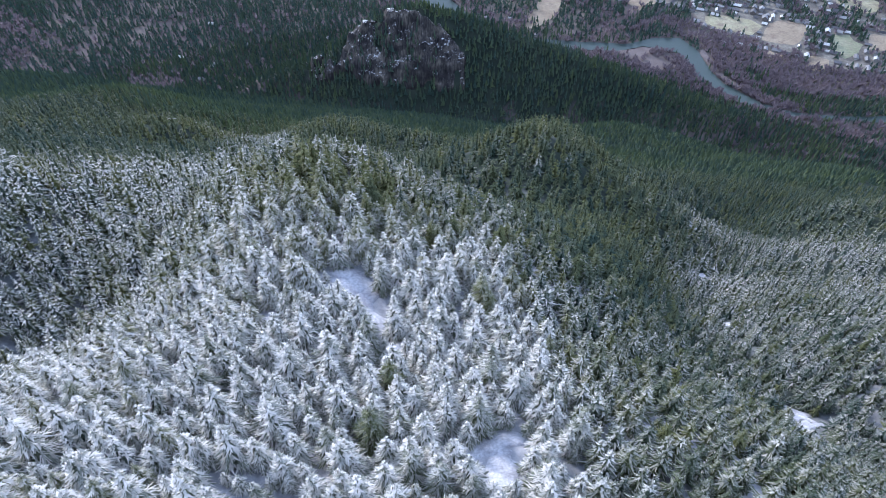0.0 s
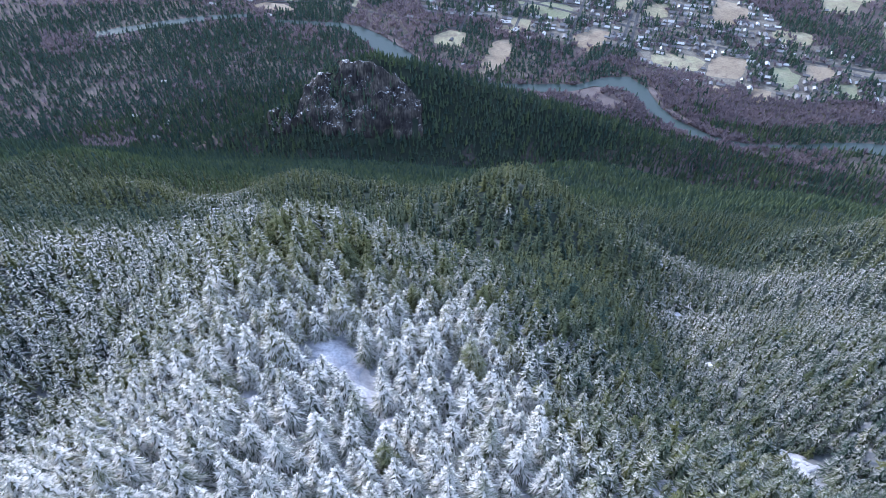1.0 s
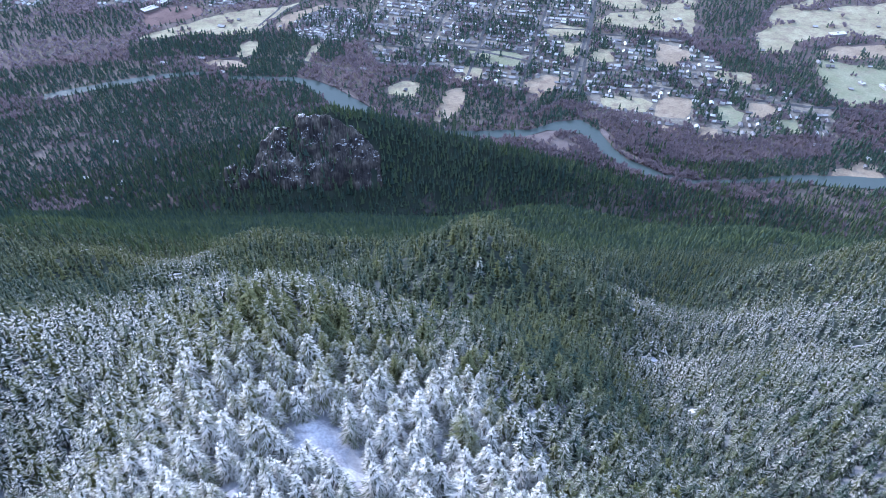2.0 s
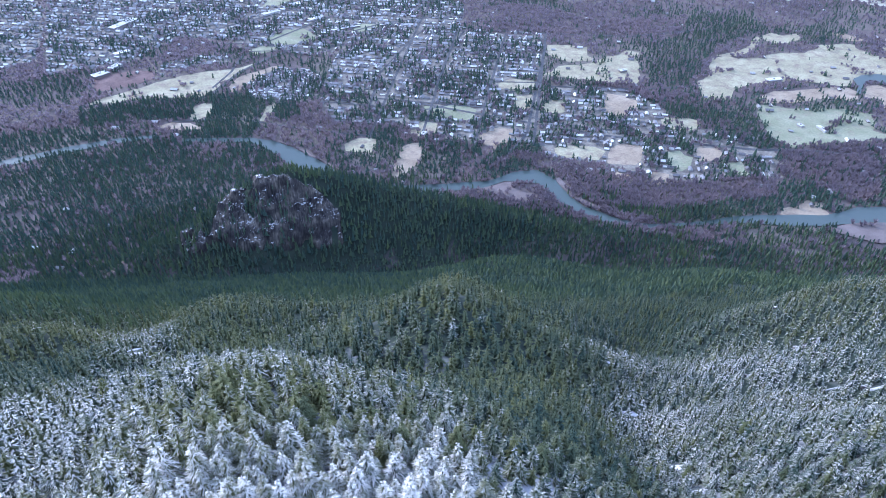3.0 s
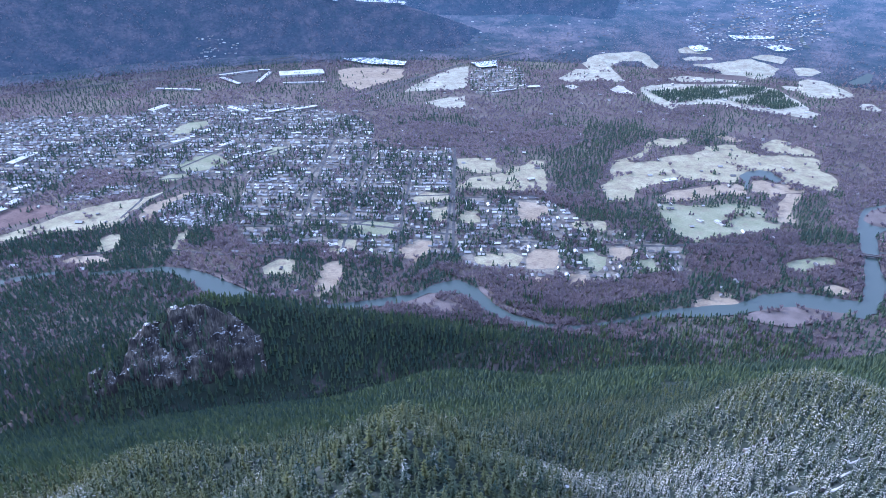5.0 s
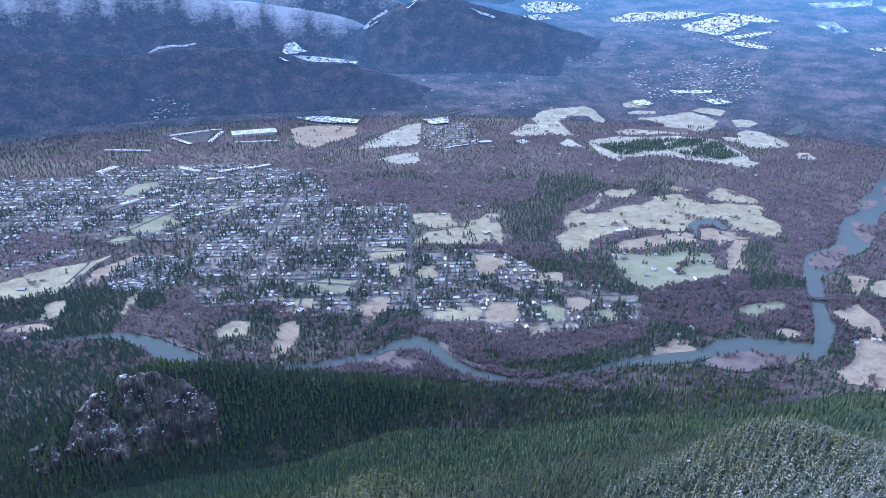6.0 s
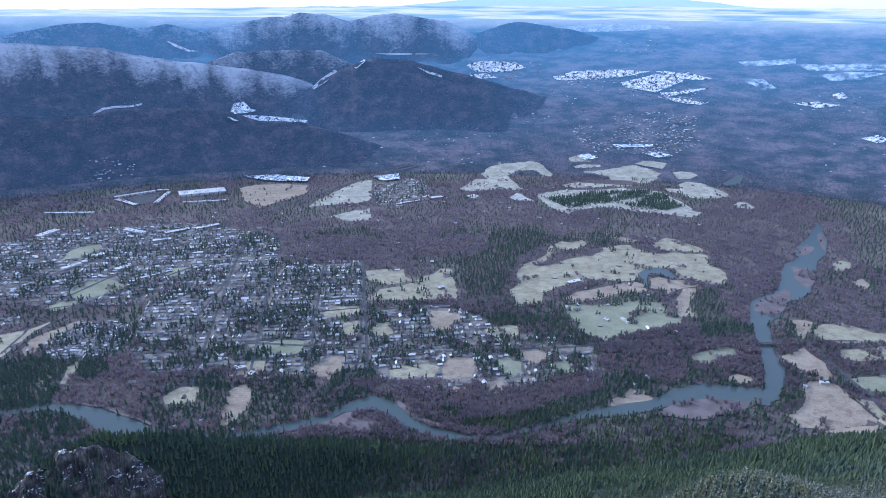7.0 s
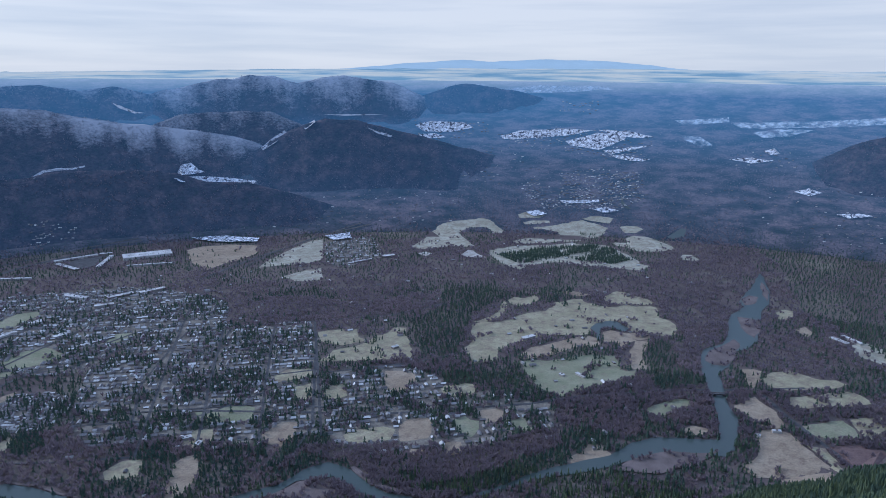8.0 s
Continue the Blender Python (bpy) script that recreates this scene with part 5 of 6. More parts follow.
def bridge(x, y, long, turn):
    """A road bridge: deck, parapets and piers."""
    root = new("road_bridge")
    tagged(root, "grey concrete road bridge over the river", "bridge")

    def block(x0, x1, y0, y1, z0, z1):
        v = [(p, q, s) for s in (z0, z1) for p, q in ((x0, y0), (x1, y0), (x1, y1), (x0, y1))]
        return v, [(0, 3, 2, 1), (4, 5, 6, 7), (0, 1, 5, 4), (1, 2, 6, 5), (2, 3, 7, 6), (3, 0, 4, 7)]
    a = long / 2
    part("deck", build("deck", *block(-a, a, -5, 5, 5.0, 6.2), ASPHALT), root)
    for s in (-1, 1):
        part("parapet", build("parapet", *block(-a, a, s * 4.7 - 0.25, s * 4.7 + 0.25, 6.21, 7.3), GRAVEL), root)
    for k in range(3):
        u = -a * 0.6 + k * a * 0.6
        part("pier", build("pier", *block(u - 1, u + 1, -4, 4, -0.5, 4.99), GRAVEL), root)
    root.matrix_basis = pose(x, y, 0.5, 0, 0, turn)


hall(504, 3256, 199, 75, 10.0, -5, "long white warehouse under a snowy flat roof")
hall(488, 3097, 188, 12, 5.0, -15, "long low shed beside the warehouse", "shed")
hall(233, 3363, 177, 18, 6.0, 11, "white-roofed shopping row round a car park", "shop_row")
hall(353, 3379, 52, 16, 6.0, -18, "white-roofed shopping row round a car park", "shop_row")
hall(332, 3245, 186, 16, 6.0, -115, "white-roofed shopping row round a car park", "shop_row")
hall(185, 3231, 149, 20, 6.0, -65, "white-roofed shopping row round a car park", "shop_row")
hall(-35, 3161, 192, 14, 6.0, -25, "long low building with a snowy roof", "shop_row")
hall(-115, 2900, 86, 30, 7.0, 42, "broad hall with a snow-white flat roof", "store")
hall(171, 2778, 100, 22, 7.0, -53, "broad store with a snow-white flat roof", "store")
hall(33, 2555, 34, 20, 6.0, 14, "store with a snowy flat roof", "store")
hall(91, 2390, 48, 18, 6.0, 26, "store with a snowy flat roof", "store")
hall(-90, 2348, 35, 16, 6.0, 8, "school hall with a snowy flat roof", "school")
hall(-53, 2478, 64, 16, 6.0, 28, "school wing with a frosted flat roof", "school")
hall(-528, 2462, 103, 26, 8.0, 52, "large plant building with a white flat roof")
hall(-537, 2046, 44, 26, 7.0, 38, "warehouse with a snowy roof beside bare soil")
hall(-505, 2100, 40, 20, 6.0, 53, "warehouse with a snowy roof beside bare soil")
hall(-500, 2205, 47, 18, 6.0, 27, "low hall with a white roof")
hall(309, 2711, 90, 20, 7.0, 11, "market hall with a pale flat roof", "store")
hall(419, 2715, 93, 18, 7.0, 11, "market hall with a pale flat roof", "store")
hall(244, 2628, 61, 18, 6.0, -4, "store with a pale flat roof", "store")
hall(179, 2281, 98, 10, 4.0, 15, "row of low buildings with frosted roofs", "shop_row")
hall(1402, 2699, 58, 26, 7.0, -9, "pale-roofed hall among bare trees")
hall(1260, 2687, 114, 10, 5.0, 5, "row of low sheds with snowy roofs", "shed")
hall(266, 1550, 20, 12, 6.0, -1, "white barn on a frosted lot", "barn")
hall(281, 1511, 17, 11, 6.0, 44, "white barn on a frosted lot", "barn")
hall(917, 1766, 21, 12, 6.0, 8, "farm barn with a white roof on a pasture", "barn")
hall(1306, 1617, 45, 16, 6.0, 1, "farm barn with a pale roof on a pasture", "barn")
hall(1209, 1358, 14, 10, 4.0, -74, "small pale shed on a turf farm", "shed")
hall(1250, 1329, 32, 10, 4.0, -88, "small pale shed on a turf farm", "shed")
hall(2103, 1086, 59, 18, 6.0, -100, "long farm shed with a white roof", "shed")
hall(2144, 1069, 72, 12, 6.0, -105, "long farm shed with a white roof", "shed")
hall(1418, 862, 19, 9, 5.0, -40, "farmhouse cluster on tan meadow", "barn")
hall(1364, 874, 12, 9, 5.0, -63, "white shed on tan meadow", "shed")
hall(1026, 1057, 12, 9, 6.0, -59, "riverside house with a white roof", "barn")
bridge(1460, 1058, 69, -39)


# ---- bare rock on the hill below ----
def rock_material():
    m, n, l, b = material("mossy_cliff_rock", 0.85)
    g = n.new("ShaderNodeNewGeometry")
    nz = n.new("ShaderNodeSeparateXYZ")
    l.new(g.outputs["Normal"], nz.inputs[0])
    big, small = noise_node(n, l, 0.05, 5), noise_node(n, l, 0.5, 4, 0.7)
    streak = noise_node(n, l, 0.45, 5, 0.7, (1.0, 0.35, 0.06))
    col = ramp_node(n, l, big, [(0.36, (0.036, 0.033, 0.038)), (0.52, (0.078, 0.071, 0.070)), (0.68, (0.20, 0.178, 0.158))])
    col = mix_node(n, l, 1.0, col, ramp_node(n, l, streak, [(0.38, (0.35, 0.35, 0.38)), (0.62, (1.35, 1.3, 1.22))]), "MULTIPLY")
    lie = math_node(n, l, "ADD", nz.outputs["Z"], math_node(n, l, "MULTIPLY", math_node(n, l, "SUBTRACT", small, 0.5), 0.9))
    fleck = noise_node(n, l, 0.28, 5, 0.75, (1.0, 1.0, 1.0))
    lie = math_node(n, l, "ADD", math_node(n, l, "MULTIPLY", lie, 0.35), fleck)
    white = ramp_node(n, l, lie, [(0.815, (0, 0, 0)), (0.89, (1, 1, 1))])
    l.new(mix_node(n, l, white, col, (0.62, 0.61, 0.61)), b.inputs["Base Color"])
    bump_node(n, l, b, small, 0.8, 0.8)
    return m


ROCK = rock_material()


def rock_face():
    """The cliff: a terraced, cracked face laid over the hill's front, its rim sunk into the ground."""
    u, v = np.meshgrid(np.arange(-260, 70, 2.2), np.arange(950, 1102, 1.8))
    z = height(u, v)
    flat = bare_rock(u.ravel(), v.ravel()).reshape(u.shape).astype(float)
    for _ in range(4):
        flat = (flat + np.roll(flat, 1, 0) + np.roll(flat, -1, 0) + np.roll(flat, 1, 1) + np.roll(flat, -1, 1)) / 5
    ribs = rough_noise(u, v * 0.22, 9, 3)
    shelf = np.clip(rough_noise(u * 0.6, v, 13, 3) * 3, -1, 1)
    z2 = z + 13.0 * rough_noise(u, v * 0.12, 19, 2) + 6.0 * ribs + 5.0 * shelf + 7.0
    z2 = np.where(flat > 0.5, z2, z - 4) * flat + (z - 5) * (1 - flat)
    h, w = u.shape
    i, j = np.meshgrid(np.arange(h - 1), np.arange(w - 1), indexing="ij")
    f = np.stack([i * w + j, i * w + j + 1, (i + 1) * w + j + 1, (i + 1) * w + j], -1)
    keep = (flat[:-1, :-1] + flat[1:, 1:]) > 0.3
    ob = new("rock_face", build("rock_face", np.stack([u, v, z2], -1).reshape(-1, 3), f[keep], ROCK))
    tagged(ob, "steep purplish brown cliff with snow on its ledges", "cliff", kind="structure")


rock_face()


def boulder(x, y, size, seed, label="dark rock outcrop capped with snow in the forest", group="rock outcrops on the spur", lift=0.0, mat=None):
    r = np.random.default_rng(seed)
    bm = bmesh.new()
    bmesh.ops.create_icosphere(bm, subdivisions=2, radius=1.0)
    for vert in bm.verts:
        k = 1 + (0.35 if mat is None else 0.6) * noise.noise(Vector(vert.co) * 1.7 + Vector((seed, 0, 0)))
        vert.co = Vector((vert.co.x * 1.6, vert.co.y, vert.co.z * (0.7 if mat is None else 0.5))) * k * size
    me = bpy.data.meshes.new("rock_outcrop")
    bm.to_mesh(me)
    bm.free()
    me.materials.append(mat or ROCK)
    ob = new("rock_outcrop", me)
    tagged(ob, label, "rock", group)
    ob.matrix_basis = pose(x, y, float(height(x, y)) + lift + size * 0.3, 0, 0, r.uniform(0, 180))


PALE_ROCK = two_tone("pale_rock_slab", [(0.3, (0.16, 0.135, 0.125)), (0.5, (0.30, 0.27, 0.25)), (0.68, (0.55, 0.53, 0.53))], 0.25, 1.2)
r_rock = np.random.default_rng(31)
SLABS = np.array([(-190, 1040), (-173, 1061), (-163, 1071), (-134, 1076), (-104, 1077), (-85, 1066), (-70, 1048), (-95, 1030), (-130, 1035), (-165, 1030)], float)
slab_x, slab_y = r_rock.uniform(-245, 40, 900), r_rock.uniform(975, 1090, 900)
slab_in = (inside(slab_x, slab_y, SLABS) | inside(slab_x, slab_y, np.array(SHOULDER, float))) & (rough_noise(slab_x, slab_y, 25, 2) > -0.1)
slab_in &= np.cumsum(slab_in) <= 150
for k_, (bx_, by_) in enumerate(zip(slab_x[slab_in], slab_y[slab_in])):
    boulder(bx_, by_, r_rock.uniform(0.7, 2.0), 40 + k_, "pale rock slab on the hill's shoulder", "rock slabs on the hill", 4.5, PALE_ROCK)
for k_, (bx_, by_, bs_) in enumerate(((32, 1010, 1.6), (30, 1000, 1.9), (28, 992, 1.5), (31, 985, 1.6), (33, 1004, 1.3), (-140, 1012, 2.4), (-134, 1008, 2.0), (-126, 1004, 2.2), (-60, 1000, 1.4), (-20, 1004, 1.4), (-5, 996, 1.2))):
    boulder(bx_, by_, bs_, 400 + k_, "pale rock slab on the cliff's face", "rock slabs on the hill", 5.0, PALE_ROCK)
for k_, (bx_, by_, bs_) in enumerate(((258, 266, 1.8), (264, 268, 2.2), (270, 269, 1.6), (277, 268, 1.9), (283, 268, 1.4), (240, 203, 1.6), (250, 207, 1.4), (262, 210, 1.2), (291, 225, 1.5), (300, 330, 1.6), (212, 245, 1.3))):
    boulder(bx_, by_, bs_, k_)


# ---- far country ----
def distance_material(name, stops, scale, glow_near, glow_far, white=None, flat=False):
    """Land far off: a backdrop, with the air's blue haze painted in as emission."""
    m, n, l, b = material(name, 1.0)
    b.inputs["Specular IOR Level"].default_value = 0.0
    lie = (1.0, 1.0, 5.0) if flat else (1.0, 1.0, 1.6)
    big, small = noise_node(n, l, scale, 6, 0.65, lie), noise_node(n, l, 0.06, 5, 0.75, lie)
    col = ramp_node(n, l, big, stops)
    if scale >= 0.005:
        col = mix_node(n, l, 1.0, col, ramp_node(n, l, small, [(0.36, (0.62, 0.64, 0.66)), (0.64, (1.38, 1.34, 1.3))]), "MULTIPLY")
    if white:
        load = math_node(n, l, "ADD", attr_node(n, "snow"), math_node(n, l, "MULTIPLY", math_node(n, l, "SUBTRACT", small, 0.5), 1.1))
        load = math_node(n, l, "ADD", load, math_node(n, l, "MULTIPLY", math_node(n, l, "SUBTRACT", big, 0.5), 0.7))
        col = mix_node(n, l, ramp_node(n, l, load, [(0.34, (0, 0, 0)), (0.98, (1, 1, 1))]), col, white)
    if name == "distant_snow":
        col = mix_node(n, l, ramp_node(n, l, noise_node(n, l, 0.055, 5, 0.75, (1.0, 1.0, 0.5)), [(0.43, (0, 0, 0)), (0.50, (1, 1, 1))]), (0.05, 0.055, 0.07), col)
    if name == "snowy_cut_ground":
        col = mix_node(n, l, ramp_node(n, l, noise_node(n, l, 0.045, 5, 0.8), [(0.40, (0, 0, 0)), (0.47, (1, 1, 1))]), (0.04, 0.046, 0.06), col)
    l.new(col, b.inputs["Base Color"])
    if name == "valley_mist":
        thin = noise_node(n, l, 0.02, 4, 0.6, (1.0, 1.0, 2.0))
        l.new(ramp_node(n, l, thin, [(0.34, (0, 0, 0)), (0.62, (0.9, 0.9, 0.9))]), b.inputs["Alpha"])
    # painted haze: emission runs from glow_near to glow_far with the far value
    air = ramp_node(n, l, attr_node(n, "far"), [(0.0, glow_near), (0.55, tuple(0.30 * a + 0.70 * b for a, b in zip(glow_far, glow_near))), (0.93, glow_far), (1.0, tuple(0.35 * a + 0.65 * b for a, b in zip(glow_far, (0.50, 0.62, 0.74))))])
    # the horizon bank's haze is painted as streaked emission
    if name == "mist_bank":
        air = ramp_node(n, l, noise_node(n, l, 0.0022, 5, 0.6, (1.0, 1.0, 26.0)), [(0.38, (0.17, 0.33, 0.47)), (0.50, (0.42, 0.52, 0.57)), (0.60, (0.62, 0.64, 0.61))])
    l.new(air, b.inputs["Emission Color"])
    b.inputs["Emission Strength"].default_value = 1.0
    return m


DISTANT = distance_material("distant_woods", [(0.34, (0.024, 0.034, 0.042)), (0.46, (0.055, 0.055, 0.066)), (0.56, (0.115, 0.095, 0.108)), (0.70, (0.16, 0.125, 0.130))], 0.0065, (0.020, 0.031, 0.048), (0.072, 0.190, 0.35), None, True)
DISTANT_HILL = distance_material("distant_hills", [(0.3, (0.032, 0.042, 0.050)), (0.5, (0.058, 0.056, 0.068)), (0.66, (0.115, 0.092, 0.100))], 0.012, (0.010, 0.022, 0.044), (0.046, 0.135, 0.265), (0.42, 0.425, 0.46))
# far snow keeps a faint even blue emission as painted haze
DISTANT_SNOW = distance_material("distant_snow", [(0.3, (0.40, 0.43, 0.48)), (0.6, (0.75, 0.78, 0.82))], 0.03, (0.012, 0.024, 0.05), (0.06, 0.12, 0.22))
# mist, horizon bank and far range glow with a set haze colour
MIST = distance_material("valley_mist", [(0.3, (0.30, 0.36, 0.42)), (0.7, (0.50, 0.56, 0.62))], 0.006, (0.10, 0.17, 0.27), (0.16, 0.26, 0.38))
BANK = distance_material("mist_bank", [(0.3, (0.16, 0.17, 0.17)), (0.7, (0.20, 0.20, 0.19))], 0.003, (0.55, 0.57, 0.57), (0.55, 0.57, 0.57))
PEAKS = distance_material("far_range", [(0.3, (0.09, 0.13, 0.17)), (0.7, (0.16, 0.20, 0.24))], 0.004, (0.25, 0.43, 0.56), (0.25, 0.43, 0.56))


def far_tree_material(name, glow_near, glow_far):
    """Far woods, dark conifers to pale bare crowns, with blue haze painted in as emission."""
    m, n, l, b = material(name, 1.0)
    b.inputs["Specular IOR Level"].default_value = 0.0
    col = ramp_node(n, l, attr_node(n, "tint"), [(0.0, (0.040, 0.066, 0.066)), (0.42, (0.075, 0.105, 0.090)), (0.5, (0.150, 0.125, 0.145)), (1.0, (0.245, 0.195, 0.205))])
    col = mix_node(n, l, ramp_node(n, l, attr_node(n, "snow"), [(0.15, (0, 0, 0)), (1.0, (1, 1, 1))]), col, (0.50, 0.50, 0.53))
    l.new(col, b.inputs["Base Color"])
    # painted haze: blue emission that strengthens with the far value
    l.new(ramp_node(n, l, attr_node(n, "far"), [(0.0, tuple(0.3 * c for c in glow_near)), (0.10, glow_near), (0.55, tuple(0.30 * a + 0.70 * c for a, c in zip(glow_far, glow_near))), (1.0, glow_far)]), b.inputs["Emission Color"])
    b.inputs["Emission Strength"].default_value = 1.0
    return m


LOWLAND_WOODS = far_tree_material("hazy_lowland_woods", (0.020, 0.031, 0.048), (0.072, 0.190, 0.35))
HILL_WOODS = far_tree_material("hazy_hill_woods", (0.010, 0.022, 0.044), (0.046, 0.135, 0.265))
FAR_OPEN, FAR_BUILT, ON_HILLS = [], [], []
FAR_FIR = [star_fir(seed=90 + k, tiers=1, spokes=3, slim=1.35) for k in range(4)]
FAR_BARE = [bare_tree(10.0, seed=95 + k, n=4) for k in range(4)]


def far_stand(name, label, x, y, z, size, fir, snow, haze, mat, seed):
    """A joined stand of small far trees, conifers and bare crowns together."""
    r = np.random.default_rng(seed)
    V, F, S, T, H, at = [], [], [], [], [], 0
    pick = r.integers(0, 4, len(x)) + np.where(fir, 0, 4)
    tone = np.where(fir, r.uniform(0, 0.42, len(x)), r.uniform(0.5, 1.0, len(x)))
    for k, (kv, kf, kw) in enumerate(FAR_FIR + FAR_BARE):
        m = pick == k
        n = int(m.sum())
        if not n:
            continue
        a = r.uniform(0, 6.283, n)
        c, s = np.cos(a)[:, None], np.sin(a)[:, None]
        g = (size[m] / 10)[:, None]
        V.append(np.stack([x[m][:, None] + (kv[None, :, 0] * c - kv[None, :, 1] * s) * g, y[m][:, None] + (kv[None, :, 0] * s + kv[None, :, 1] * c) * g, z[m][:, None] + kv[None, :, 2] * g - 0.5], -1).reshape(-1, 3))
        F.append((kf[None] + (at + np.arange(n) * len(kv))[:, None, None]).reshape(-1, 3))
        S.append(np.repeat(snow[m], len(kv))), T.append(np.repeat(tone[m], len(kv))), H.append(np.repeat(haze[m], len(kv)))
        at += n * len(kv)
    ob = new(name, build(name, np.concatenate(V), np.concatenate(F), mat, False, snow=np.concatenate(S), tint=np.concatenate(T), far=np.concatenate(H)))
    tagged(ob, label, "woods", kind="stuff")


def far_woods():
    """Woods over the far lowland, thinner on its clearings and among its roofs, and on the far hills."""
    r = np.random.default_rng(55)

    def ring(x, y, z):
        q = np.hypot(x, y)
        return ((q > FAR_START) & (q < 4640) & seen(x, y, 1)) * np.clip(0.86 + 0.5 * rough_noise(x, y, 240, 3), 0.3, 1)
    x, y, z = scatter(-3400, 4500, 900, 4650, 16.5, ring, seed=56)
    ok = ~on_any(x, y, OPEN + WET) & ~(on_any(x, y, FAR_OPEN) & (r.uniform(0, 1, len(x)) < 0.7)) & ~on_road(x, y, 4) & ~(on_any(x, y, FAR_BUILT) & (r.uniform(0, 1, len(x)) < 0.6))
    x, y, z = x[ok], y[ok], z[ok]
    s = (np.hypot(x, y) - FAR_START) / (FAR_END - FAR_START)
    odds = np.where(on_any(x, y, FIRS), 0.93, np.where(on_any(x, y, LEAFLESS), 0.05, np.clip(0.45 + 1.1 * rough_noise(x, y, 300, 3), 0.06, 0.95)))
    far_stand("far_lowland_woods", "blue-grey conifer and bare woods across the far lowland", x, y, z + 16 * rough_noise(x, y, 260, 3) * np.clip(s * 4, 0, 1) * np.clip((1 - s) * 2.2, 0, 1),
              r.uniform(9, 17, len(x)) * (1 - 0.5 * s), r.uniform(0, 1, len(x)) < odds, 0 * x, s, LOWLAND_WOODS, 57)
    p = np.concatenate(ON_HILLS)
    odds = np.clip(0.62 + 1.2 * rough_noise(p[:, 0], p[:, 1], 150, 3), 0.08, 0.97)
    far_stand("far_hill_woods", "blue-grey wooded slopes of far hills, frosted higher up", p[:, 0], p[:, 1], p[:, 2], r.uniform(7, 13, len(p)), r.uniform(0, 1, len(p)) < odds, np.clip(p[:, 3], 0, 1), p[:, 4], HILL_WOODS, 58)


def far_country():
    ang = np.radians(np.concatenate([np.arange(-48, 76, 0.4), np.arange(76, 312, 6)]))
    rad = np.concatenate([np.linspace(FAR_START, FAR_END, 60)])
    A, R = np.meshgrid(ang, rad)
    x, y = np.sin(A) * R, np.cos(A) * R
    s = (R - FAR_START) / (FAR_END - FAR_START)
    z = height(x, y) + 16 * rough_noise(x, y, 260, 3) * np.clip(s * 4, 0, 1) * np.clip((1 - s) * 2.2, 0, 1)
    na, nr = len(ang), len(rad)
    j, i = np.meshgrid(np.arange(na), np.arange(nr - 1))
    k = (j + 1) % na
    f = np.stack([i * na + j, i * na + k, (i + 1) * na + k, (i + 1) * na + j], -1).reshape(-1, 4)
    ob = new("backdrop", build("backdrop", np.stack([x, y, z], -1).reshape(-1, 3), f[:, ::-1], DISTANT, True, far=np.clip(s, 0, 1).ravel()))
    tagged(ob, "blue hazy lowland of woods rising to the horizon", "backdrop", kind="structure")


far_country()


GULLY = 34


